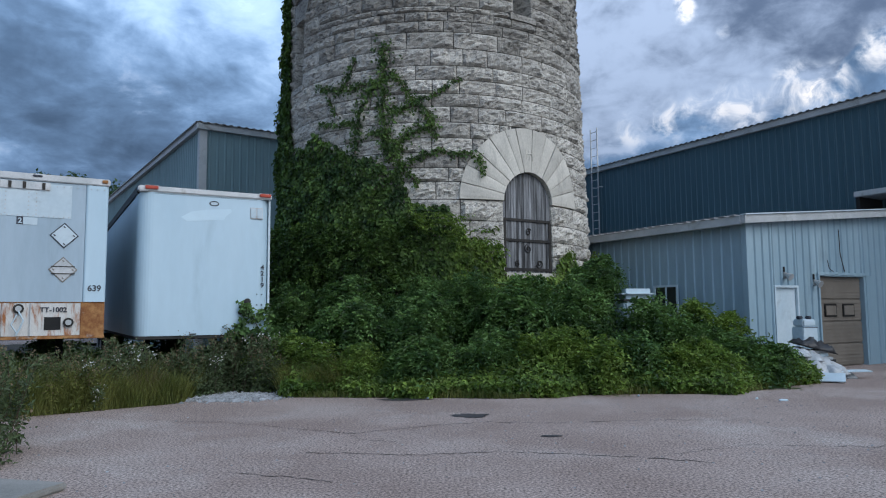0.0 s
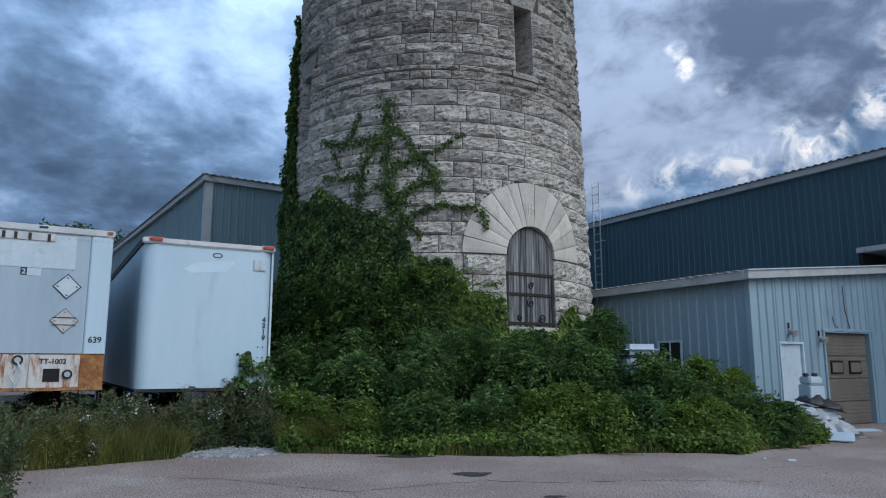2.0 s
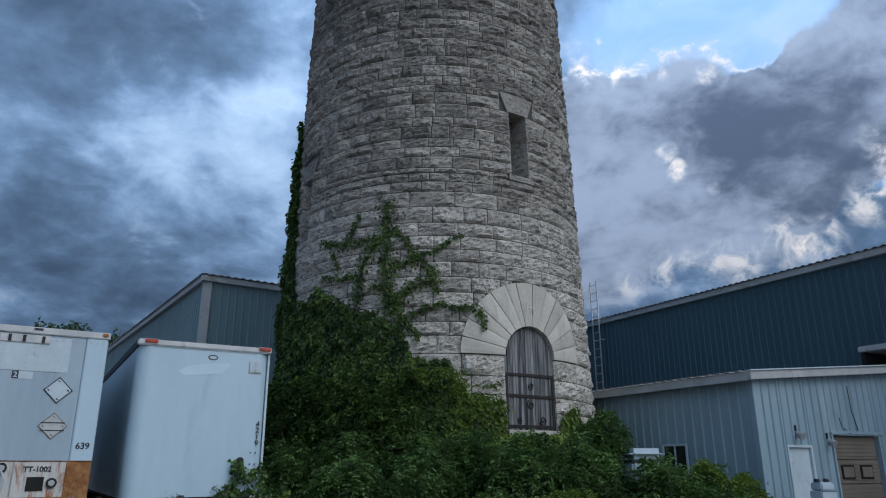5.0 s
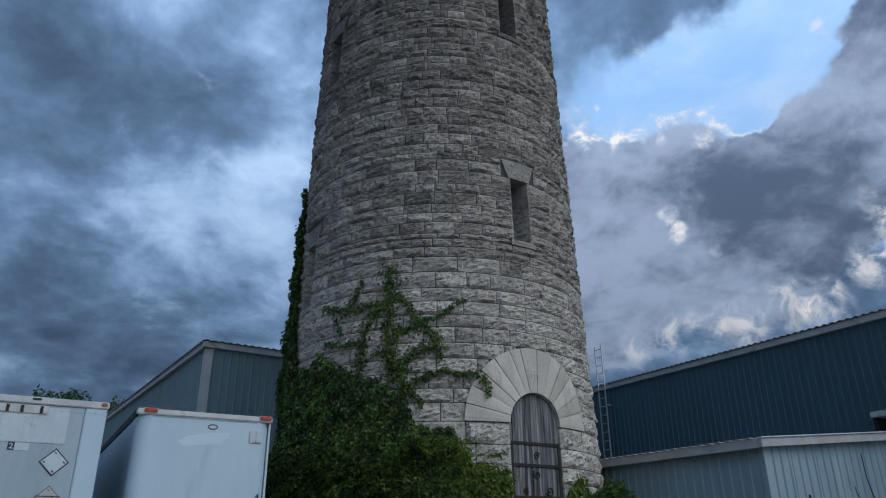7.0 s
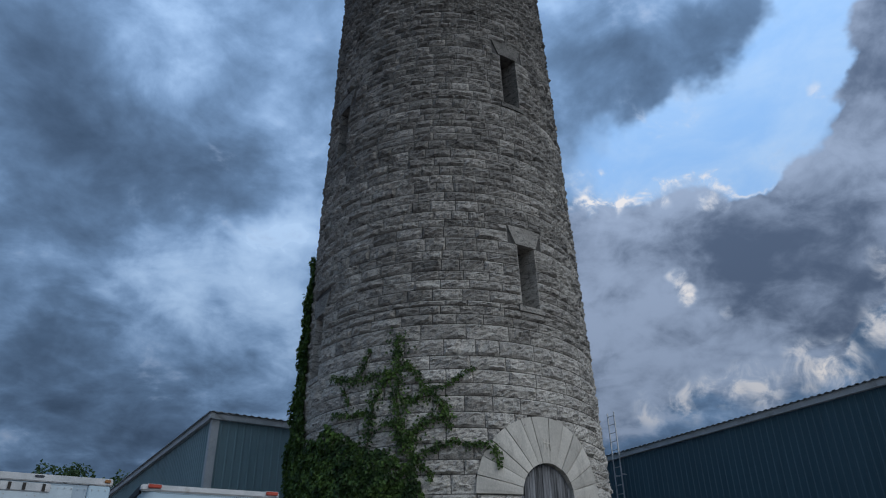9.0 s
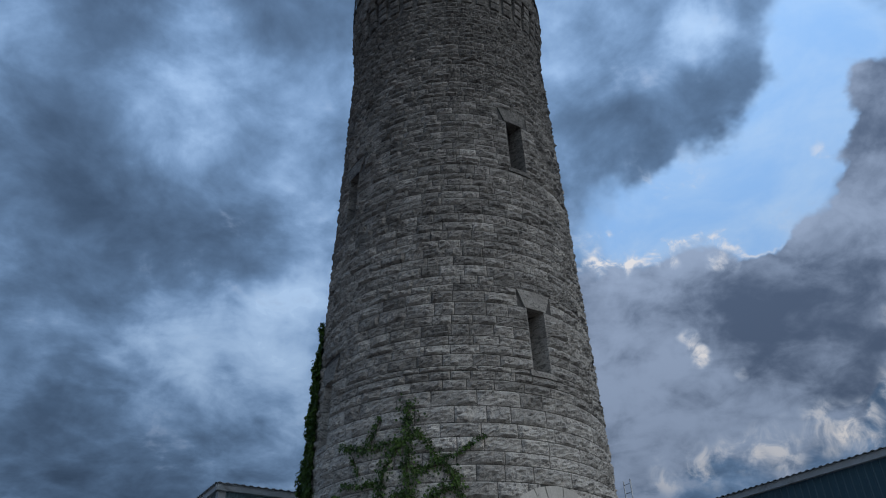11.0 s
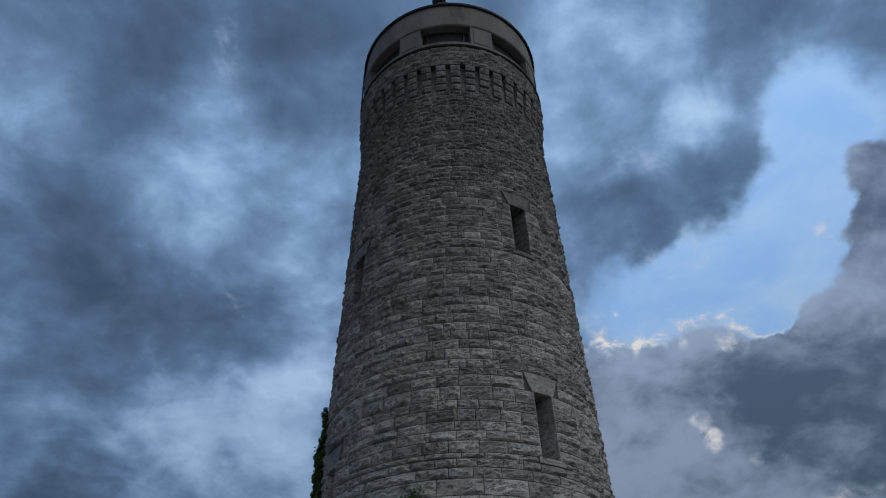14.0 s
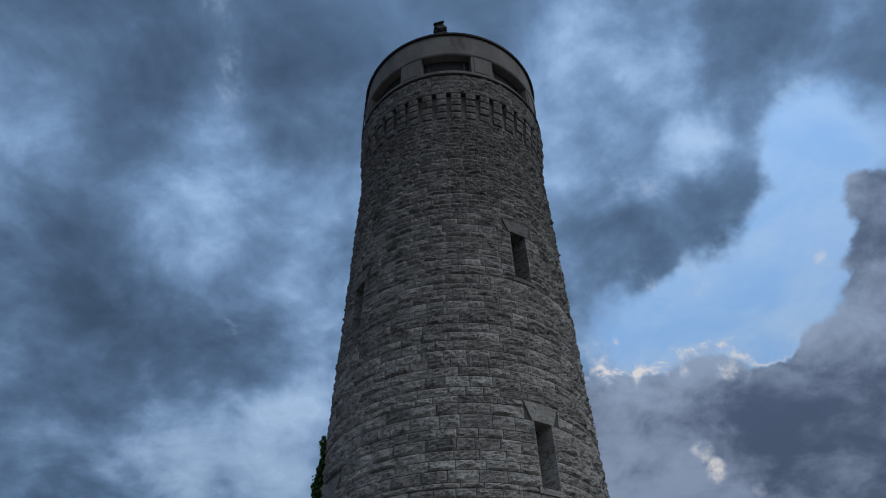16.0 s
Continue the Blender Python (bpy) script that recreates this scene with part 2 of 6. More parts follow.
TRIM = mat("pale_grey_metal_trim", (0.36, 0.38, 0.39), (0.46, 0.48, 0.49), 1.5, 0.5, 0.08, 60, stain=(0.22, 0.22, 0.21), stain_scale=1.5)
ROOF = mat("galvanised_roof_sheet", (0.22, 0.23, 0.24), (0.30, 0.31, 0.32), 1.0, 0.5, 0.08, 50, metal=0.3)
TRAILER = mat("white_trailer_sheet", (0.40, 0.54, 0.63), (0.455, 0.59, 0.675), 0.5, 0.36, 0.03, 6, stain=(0.36, 0.48, 0.56), stain_scale=0.9, stretch=(1, 1, 0.3), speckle=0.03)
GHOST = mat("paler_unfaded_sheet", (0.47, 0.61, 0.70), (0.52, 0.66, 0.74), 1.2, 0.4, 0.02, 6, stain=(0.43, 0.57, 0.65), stain_scale=2.5, speckle=0.03)
# trailer side sheet with the shade on it put into the colour
TRAILER_SIDE_SHADE = mat("shaded_trailer_side_sheet", (0.11, 0.145, 0.17), (0.15, 0.19, 0.215), 0.8, 0.45, 0.03, 6, stain=(0.08, 0.10, 0.12), stretch=(1, 1, 0.3), speckle=0.04)
OLD_TRAILER = mat("greyed_trailer_sheet", (0.28, 0.37, 0.44), (0.34, 0.43, 0.50), 0.8, 0.45, 0.04, 8, stain=(0.23, 0.30, 0.35), stain_scale=1.3, stretch=(1, 1, 0.25), speckle=0.06)
ALUMINIUM = mat("dull_aluminium_rail", (0.40, 0.42, 0.43), (0.52, 0.53, 0.54), 2, 0.45, 0.1, 60, metal=0.4, stain=(0.24, 0.22, 0.20), stain_scale=2.0)
RUSTY = mat("rusting_white_steel", (0.50, 0.50, 0.48), (0.58, 0.57, 0.55), 2, 0.7, 0.3, 60, stain=(0.30, 0.11, 0.035), stain_scale=2.6, stain_at=(0.52, 0.66), stretch=(1.8, 1.8, 0.4))
RUST = mat("orange_rust", (0.20, 0.075, 0.025), (0.40, 0.21, 0.085), 6, 0.9, 0.5, 60, stain=(0.34, 0.33, 0.31), stain_scale=3.2, stain_at=(0.60, 0.72))
RUBBER = mat("black_rubber", (0.02, 0.02, 0.02), (0.035, 0.034, 0.033), 4, 0.8, 0.2, 50)
RED = mat("red_marker_lens", (0.35, 0.04, 0.02), (0.45, 0.06, 0.03), 5, 0.35, 0)
INK = mat("black_lettering", (0.03, 0.035, 0.05), (0.05, 0.055, 0.07), 20, 0.6, 0)
WHITE = mat("white_painted_metal", (0.43, 0.53, 0.59), (0.50, 0.59, 0.64), 1.5, 0.5, 0.05, 12, stain=(0.36, 0.43, 0.47), stain_scale=2, speckle=0.04)
TAN = mat("tan_garage_door_panels", (0.150, 0.130, 0.108), (0.190, 0.166, 0.138), 1.5, 0.6, 0.1, 50, stain=(0.15, 0.13, 0.112), stain_scale=2, speckle=0.06)
GLASS_DARK = mat("dark_window_glass", (0.02, 0.022, 0.025), (0.03, 0.032, 0.035), 2, 0.12, 0)
# soil, its colour darkened to deepen the shade under the trailers
SOIL = mat("shade_darkened_weedy_soil", (0.035, 0.032, 0.024), (0.065, 0.058, 0.042), 1.5, 0.95, 0.8, 30, depth=0.03, speckle=0.4)
BARK = mat("brown_bark", (0.06, 0.045, 0.032), (0.11, 0.085, 0.06), 8, 0.9, 0.6, 60, stretch=(1, 1, 0.3))


def leaf_mat(name, a, b, vary=0.35, through_light=0.25):
    m = mat(name, a, b, 1.9, 0.5, 0, 30, vary=vary, spec=0.22)
    tree = m.node_tree
    n = Nodes(tree)
    shader = tree.nodes["Principled BSDF"]
    thin = n.add("ShaderNodeBsdfTranslucent")
    thin.inputs[0].default_value = (b[0] * 1.4, b[1] * 1.5, b[2] * 0.9, 1)
    mixer = n.add("ShaderNodeMixShader")
    mixer.inputs[0].default_value = through_light
    n.put(mixer.inputs[1], shader.outputs[0])
    n.put(mixer.inputs[2], thin.outputs[0])
    n.put(tree.nodes["Material Output"].inputs[0], mixer.outputs[0])
    return m


IVY = leaf_mat("dark_ivy_leaf", (0.017, 0.040, 0.011), (0.082, 0.138, 0.031), 0.65, 0.14)
SHRUB = leaf_mat("green_shrub_leaf", (0.020, 0.048, 0.017), (0.105, 0.186, 0.054), 0.7, 0.20)
SHRUB_PALE = leaf_mat("light_green_leaf", (0.042, 0.080, 0.017), (0.150, 0.222, 0.045), 0.65, 0.22)
WEED = leaf_mat("grey_green_weed", (0.050, 0.075, 0.036), (0.105, 0.140, 0.070), 0.4, 0.15)
GRASS = leaf_mat("grass_blade", (0.065, 0.085, 0.020), (0.155, 0.165, 0.048), 0.4, 0.15)
DRY = leaf_mat("reddish_dry_grass", (0.13, 0.095, 0.06), (0.19, 0.15, 0.095))
FLOWER = mat("white_flower", (0.4, 0.4, 0.37), (0.5, 0.5, 0.46), 5, 0.8, 0)
TREES = leaf_mat("far_tree_leaf", (0.035, 0.065, 0.03), (0.06, 0.10, 0.045))


# ---- builders ----
def part(name, bm, material, parent=None, label="", m=None, smooth=False):
    """Links a bmesh as one mesh object under a thing or a part."""
    data = bpy.data.meshes.new(name)
    bm.to_mesh(data)
    bm.free()
    data.materials.append(material)
    if smooth:
        data.polygons.foreach_set("use_smooth", [True] * len(data.polygons))
    ob = new(name, data)
    if parent:
        ob.parent = parent
    if m:
        ob.matrix_basis = m
    if label:
        ob["label"] = label
    return ob


def thing(name, m, label, category, group="", kind=""):
    ob = new(name)
    ob.matrix_basis = m
    return tagged(ob, label, category, group, kind)


def box(bm, x0, x1, y0, y1, z0, z1, m=None):
    made = bmesh.ops.create_cube(bm, size=1)["verts"]
    place = Matrix.Translation(((x0 + x1) / 2, (y0 + y1) / 2, (z0 + z1) / 2)) @ Matrix.Diagonal((x1 - x0, y1 - y0, z1 - z0, 1))
    bmesh.ops.transform(bm, matrix=(m or Matrix()) @ place, verts=made)
    return made


def boxes(*rows, bevel=0.0, segments=2):
    bm = bmesh.new()
    for row in rows:
        box(bm, *row)
    if bevel:
        bmesh.ops.bevel(bm, geom=bm.edges[:], offset=bevel, segments=segments, affect="EDGES")
    return bm


def rod(bm, a, b, r, sides=8, r2=None):
    a, b = Vector(a), Vector(b)
    made = bmesh.ops.create_cone(bm, cap_ends=True, segments=sides, radius1=r, radius2=r if r2 is None else r2, depth=(b - a).length)["verts"]
    turn = (b - a).to_track_quat("Z", "Y").to_matrix().to_4x4()
    bmesh.ops.transform(bm, matrix=Matrix.Translation((a + b) / 2) @ turn, verts=made)


def rods(*rows, sides=8):
    bm = bmesh.new()
    for row in rows:
        rod(bm, *row, sides=sides)
    return bm


def prism(outline, y0, y1):
    """A solid from an outline in x and z, between two y."""
    bm = bmesh.new()
    front = [bm.verts.new((x, y0, z)) for x, z in outline]
    back = [bm.verts.new((x, y1, z)) for x, z in outline]
    bm.faces.new(front)
    bm.faces.new(back[::-1])
    for i in range(len(outline)):
        j = (i + 1) % len(outline)
        bm.faces.new((front[j], front[i], back[i], back[j]))
    bmesh.ops.recalc_face_normals(bm, faces=bm.faces[:])
    return bm


def ribbed(x0, x1, z0, top0, top1=None, pitch=0.30, rib=0.035, thick=0.12):
    """A steel wall in the plane y = 0 that looks towards -y, with trapezoid ribs; the top may slope."""
    top1 = top0 if top1 is None else top1
    line, x = [], x0
    while x < x1 - 1e-6:
        for dx, dy in ((0.0, 0.0), (0.025, -rib), (0.075, -rib), (0.10, 0.0)):
            if x + dx * pitch / 0.3 < x1:
                line.append((x + dx * pitch / 0.3, dy))
        x += pitch
    line.append((x1, 0.0))
    bm = bmesh.new()
    rows = []
    for x, y in line:
        top = top0 + (top1 - top0) * (x - x0) / (x1 - x0)
        rows.append([bm.verts.new(p) for p in ((x, y, z0), (x, y, top), (x, thick, top), (x, thick, z0))])
    for a, b in zip(rows, rows[1:]):
        for i in range(4):
            j = (i + 1) % 4
            bm.faces.new((a[i], a[j], b[j], b[i]))
    bm.faces.new(rows[0][::-1])
    bm.faces.new(rows[-1])
    bmesh.ops.recalc_face_normals(bm, faces=bm.faces[:])
    return bm


def mesh_part(name, verts, faces, material, parent=None, label="", kind="", m=None):
    """A mesh object from arrays: verts (n, 3), faces (k, corners)."""
    verts, faces = np.asarray(verts, dtype=np.float32), np.asarray(faces, dtype=np.int32)
    data = bpy.data.meshes.new(name)
    data.vertices.add(len(verts))
    data.vertices.foreach_set("co", verts.ravel())
    k = faces.shape[1]
    data.loops.add(faces.size)
    data.loops.foreach_set("vertex_index", faces.ravel())
    data.polygons.add(len(faces))
    data.polygons.foreach_set("loop_start", np.arange(0, faces.size, k, dtype=np.int32))
    data.update(calc_edges=True)
    data.validate()
    data.shade_flat()
    data.materials.append(material)
    ob = new(name, data)
    if parent:
        ob.parent = parent
    if m:
        ob.matrix_basis = m
    return tagged(ob, label, "", "", kind)


RNG = np.random.default_rng(7)


def leaves(points, normals, size, spread=0.6, droop=0.3, broad=0.7, rng=RNG):
    """Kite-shaped leaves folded along the midrib: points and outward normals (n, 3). Gives verts and faces."""
    count = len(points)
    nrm = normals + rng.normal(0, spread, (count, 3))
    nrm /= np.linalg.norm(nrm, axis=1, keepdims=True) + 1e-9
    tip = rng.normal(0, 1, (count, 3))
    tip[:, 2] -= droop * 2
    tip -= nrm * (tip * nrm).sum(1, keepdims=True)
    tip /= np.linalg.norm(tip, axis=1, keepdims=True) + 1e-9
    side = np.cross(nrm, tip)
    s = size * rng.uniform(0.55, 1.5, (count, 1))
    fold = nrm * s * 0.14
    mid = points + tip * s * 0.42
    v = np.stack([points, mid + side * s * broad * 0.5 + fold, points + tip * s - fold * 0.8, mid - side * s * broad * 0.5 + fold], 1).reshape(-1, 3)
    b = np.arange(count)[:, None] * 4
    f = np.concatenate([b + np.array([[0, 1, 2]]), b + np.array([[0, 2, 3]])], 1).reshape(-1, 3)
    return v, f


def shoots(origins, ways, length, pairs, leaf, droop, broad, rng):
    """Arching shoots with leaves in pairs: origins and outward directions (n, 3). Gives verts and faces."""
    n = len(origins)
    ways = ways / (np.linalg.norm(ways, axis=1, keepdims=True) + 1e-9)
    far = length * rng.uniform(0.5, 1.35, (n, 1))
    across = np.cross(ways, rng.normal(0, 0.25, (n, 3)) + np.array([0.0, 0.0, 1.0]))
    across /= np.linalg.norm(across, axis=1, keepdims=True) + 1e-9
    over = np.cross(across, ways)
    vs = []
    for k in range(pairs):
        t = (k + 0.6) / pairs
        at = origins + ways * far * t + np.array([0.0, 0.0, -1.0]) * far * droop * t * t + rng.normal(0, leaf * 0.14, (n, 3))
        along = ways + np.array([0.0, 0.0, -1.0]) * droop * t
        for side in (-1.0, 1.0):
            tip = across * side + along * rng.uniform(0.25, 0.95, (n, 1)) + rng.normal(0, 0.28, (n, 3))
            tip[:, 2] -= 0.15
            tip /= np.linalg.norm(tip, axis=1, keepdims=True)
            nrm = over + rng.normal(0, 0.35, (n, 3))
            nrm -= tip * (nrm * tip).sum(1, keepdims=True)
            nrm /= np.linalg.norm(nrm, axis=1, keepdims=True) + 1e-9
            wide = np.cross(nrm, tip)
            s = leaf * rng.uniform(0.6, 1.35, (n, 1)) * (1.1 - 0.45 * t)
            mid, fold = at + tip * s * 0.42, nrm * s * 0.13
            vs.append(np.stack([at, mid + wide * s * broad * 0.5 + fold, at + tip * s - fold, mid - wide * s * broad * 0.5 + fold], 1))
    v = np.concatenate(vs).reshape(-1, 3)
    v[:, 2] = np.maximum(v[:, 2], 0.01)
    b = np.arange(len(v) // 4)[:, None] * 4
    return v, np.concatenate([b + np.array([[0, 1, 2]]), b + np.array([[0, 2, 3]])], 1).reshape(-1, 3)


# ---- ground ----
def make_ground():
    size, bm = 900, bmesh.new()
    ticks = [-size, -200, -60, -30] + [i * 1.0 for i in range(-20, 21)] + [30, 60, 200, size]
    rows = [[bm.verts.new((x, y + 12, 0)) for x in ticks] for y in ticks]
    for a, b in zip(rows, rows[1:]):
        for i in range(len(ticks) - 1):
            bm.faces.new((a[i], a[i + 1], b[i + 1], b[i]))
    return tagged(part("ground", bm, ASPHALT), "cracked pinkish-grey asphalt yard", "ground", kind="structure")


GROUND = make_ground()

# ---- the stone tower ----
TX, TY = -0.25, 22.0
TOWER = thing("stone_tower", pose(TX, TY, 0), "tall round tower of grey rock-faced granite blocks", "tower")


def tower_r(z):
    return 22.0 * (0.2175 - 0.0295 * (z - 1.6) / 21.6)


def on_tower(phi, z, out=0.0):
    """A place on the tower's face; phi in degrees from the side that looks at the camera, to the right."""
    r, a = tower_r(z) + out, radians(phi)
    return Vector((r * math.sin(a), -r * math.cos(a), z))


CORBEL0, CORBEL1, RING, DRUM_TOP = 25.47, 26.97, 28.26, 31.62
DOOR = (32.2, 4.40, 0.80, 1.97)  # phi, height of the arch's centre, inner and outer radius
WINDOWS = [(32.6, 9.5, 11.5, 0.62), (33.2, 16.92, 19.12, 0.66), (-53.0, 15.73, 17.79, 0.66), (-58.0, 8.0, 10.0, 0.66)]


def cut(phi, z0, z1, w):
    half = math.degrees(w / 2 / tower_r(z0))
    return phi - half, phi + half, z0, z1


CUTS = [cut(p, a, b, w) for p, a, b, w in WINDOWS] + [cut(DOOR[0], 2.4, DOOR[1] + DOOR[2], 2 * DOOR[2])]


def opening_spans(z0, z1):
    """The stretches of phi that openings and their dressed stones take from a course."""
    out, zm = [], (z0 + z1) / 2
    deg = 180 / math.pi
    phi, zc, inner, outer = DOOR
    r = tower_r(zm)
    if zm < zc:
        if zm > 1.0:
            half = inner if zm < zc - 0.02 else outer
            out.append((phi - half / r * deg, phi + half / r * deg))
    elif zm < zc + outer:
        half = math.sqrt(max(outer ** 2 - (z0 + 0.8 * (z1 - z0) - zc) ** 2, 0.01))
        out.append((phi - half / r * deg, phi + half / r * deg))
    for phi, a, b, w in WINDOWS:
        half = w / 2
        if b <= zm < b + 0.64:
            half = w / 2 + 0.30
        elif a - 0.16 < zm < a:
            half = w / 2 + 0.12
        elif not a <= zm < b:
            continue
        out.append((phi - half / r * deg, phi + half / r * deg))
    return out


def courses():
    rows, z, rng = [], 0.0, random.Random(5)
    while z < CORBEL0 - 0.15:
        h = (0.405 if z < 8.4 else float(np.interp(z, [8.4, 13, 20, 25], [0.335, 0.315, 0.25, 0.22]))) * rng.uniform(0.84, 1.16)
        for stop in (DOOR[1], 9.34, 9.5, 11.5, 12.1, 16.76, 16.92, 19.12, 19.72):
            if z + 0.12 < stop < z + h + 0.14:
                h = stop - z
        h = min(h, CORBEL0 - z)
        rows.append((z, z + h))
        z += h
    return rows


def stone_block(phi0, phi1, z0, z1, rng, nx=13, nz=7, radius=tower_r, proud=0.012):
    """One rock-faced block: a flat drafted edge, a rough pillow between."""
    gap = 0.011
    seed = rng.uniform(0, 500)
    bulge = proud * rng.uniform(0.55, 1.5)
    planes = [(bulge * 3.2 + rng.uniform(0.0, 0.05), rng.uniform(-0.13, 0.13), rng.uniform(-0.15, 0.15)) for _ in range(4)]
    verts, faces = [], []
    arc = radians(phi1 - phi0) * radius(z0)
    for j in range(nz + 1):
        for i in range(nx + 1):
            u, w = i / nx, j / nz
            if 0 < i < nx:
                u += rng.uniform(-0.25, 0.25) / nx
            if 0 < j < nz:
                w += rng.uniform(-0.22, 0.22) / nz
            edge = min(u * arc, (1 - u) * arc, w * (z1 - z0), (1 - w) * (z1 - z0))
            swell = min(edge / 0.026, 1.0)
            p = (u * arc * 4.2 + seed, w * (z1 - z0) * 6.5, seed)
            ridge = 0.4 - abs(noise.noise(p)) * 1.3
            rough = ridge * 0.045 + noise.fractal((p[0] * 2.0, p[1] * 2.0, seed), 0.8, 2.0, 2) * 0.055
            facet = min(c + gu * (u - 0.5) + gw * (w - 0.5) for c, gu, gw in planes)
            out = swell * (max(facet, 0.006) + rough) if edge > 0 else 0.0
            z = z0 + gap + (z1 - z0 - 2 * gap) * w
            a = radians(phi0 + (phi1 - phi0) * u) + (gap / radius(z)) * (1 - 2 * u)
            r = radius(z) + max(out, -0.01)
            verts.append((r * math.sin(a), -r * math.cos(a), z))
    for j in range(nz):
        for i in range(nx):
            k = j * (nx + 1) + i
            faces.append((k, k + 1, k + nx + 2, k + nx + 1))
    # returns into the joint
    rim = [i for i in range(nx + 1)] + [(j + 1) * (nx + 1) - 1 for j in range(1, nz + 1)] + [nz * (nx + 1) + i for i in range(nx - 1, -1, -1)] + [j * (nx + 1) for j in range(nz - 1, 0, -1)]
    base = len(verts)
    for k in rim:
        x, y, z = verts[k]
        f = 1 - 0.05 / math.hypot(x, y)
        verts.append((x * f, y * f, z))
    for i in range(len(rim)):
        j = (i + 1) % len(rim)
        faces.append((rim[j], rim[i], base + i, base + j))
    return verts, faces


def free_stretches(start, spans):
    """Cuts the round from start to start + 360 by the given spans."""
    cuts = sorted((a + 360 * k, b + 360 * k) for a, b in spans for k in (-1, 0, 1, 2))
    out, x = [], start
    for a, b in cuts:
        if b <= x or a >= start + 360:
            continue
        if a > x:
            out.append((x, a))
        x = max(x, b)
    if x < start + 360:
        out.append((x, start + 360))
    return out


def make_tower():
    core = bmesh.new()
    levels = [0.0, 4.0, 8.0, 12.0, 16.0, 20.0, 24.0, CORBEL0 + 0.1]
    # the inner shell that the joints show, open at the door and the windows
    phis = sorted({k * 4.0 - 180 for k in range(90)} | {e for cut in CUTS for e in cut[:2]})
    levels = sorted(set(levels) | {e for cut in CUTS for e in cut[2:]})
    rings = []
    for z in levels:
        r = tower_r(z) - 0.035
        rings.append([core.verts.new((r * math.sin(radians(p)), -r * math.cos(radians(p)), z)) for p in phis])
    for za, zb, a, b in zip(levels, levels[1:], rings, rings[1:]):
        for k, p in enumerate(phis):
            q = phis[k + 1] if k + 1 < len(phis) else phis[0] + 360
            if any(c[0] < (p + q) / 2 < c[1] and c[2] < (za + zb) / 2 < c[3] for c in CUTS):
                continue
            core.faces.new((a[k], a[(k + 1) % len(phis)], b[(k + 1) % len(phis)], b[k]))
    shell = part("masonry_core", core, MORTAR, TOWER)
    rng = random.Random(11)
    loose_v, loose_f, pale_v, pale_f, darkened_v, darkened_f, dim_v, dim_f, single = [], [], [], [], [], [], [], [], []
    for number, (z0, z1) in enumerate(courses()):
        start = -170 + rng.uniform(0, 20)
        long = 1.02 if z0 < 8.4 else float(np.interp(z0, [8.4, 14, 22], [0.82, 0.74, 0.56]))
        for a, b in free_stretches(start, opening_spans(z0, z1)):
            x, r = a, tower_r(z0)
            while x < b - 1e-6:
                step = math.degrees(long * rng.uniform(0.62, 1.25) / r)
                if b - x - step < math.degrees(0.32 / r):
                    step = b - x
                mid = (x + step / 2 + 180) % 360 - 180
                front = abs(mid) < 100
                v, f = stone_block(x, x + step, z0, z1, rng, *((13, 7) if front and z0 < 8.4 else (11, 6) if front and z0 < 15 else (7, 4) if front else (2, 1)))
                if front and 4.2 < z0 < 8.3 and -45 < mid < 62 and len(single) < 300:
                    single.append((v, f))
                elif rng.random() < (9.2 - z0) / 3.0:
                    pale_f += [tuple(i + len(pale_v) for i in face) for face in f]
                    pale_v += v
                # darker stones grow likelier with height: weathering plus painted-in dimness
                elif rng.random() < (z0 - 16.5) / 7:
                    darkened_f += [tuple(i + len(darkened_v) for i in face) for face in f]
                    darkened_v += v
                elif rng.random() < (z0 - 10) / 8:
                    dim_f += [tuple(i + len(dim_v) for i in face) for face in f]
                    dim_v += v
                else:
                    loose_f += [tuple(i + len(loose_v) for i in face) for face in f]
                    loose_v += v
                x += step
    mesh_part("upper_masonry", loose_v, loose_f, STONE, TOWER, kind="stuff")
    mesh_part("weathered_masonry", dim_v, dim_f, STONE_DIMMED, TOWER, kind="stuff")
    mesh_part("sooty_masonry", darkened_v, darkened_f, STONE_DARKENED, TOWER, kind="stuff")
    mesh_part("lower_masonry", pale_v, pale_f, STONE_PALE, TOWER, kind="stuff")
    return shell, single


TOWER_CORE, SINGLE_STONES = make_tower()


def wrapped(x0, x1, z0, z1, out0, out1, phi, nx=4):
    """A solid bent round the tower: x in metres along the face from phi, out from the face."""
    bm = bmesh.new()
    rows = []
    for i in range(nx + 1):
        x = x0 + (x1 - x0) * i / nx
        rows.append([bm.verts.new(on_tower(phi + math.degrees(x / tower_r(z)), z, out)) for z, out in ((z0, out1), (z1, out1), (z1, out0), (z0, out0))])
    for a, b in zip(rows, rows[1:]):
        for i in range(4):
            j = (i + 1) % 4
            bm.faces.new((a[i], a[j], b[j], b[i]))
    bm.faces.new(rows[0][::-1])
    bm.faces.new(rows[-1])
    bmesh.ops.recalc_face_normals(bm, faces=bm.faces[:])
    return bm


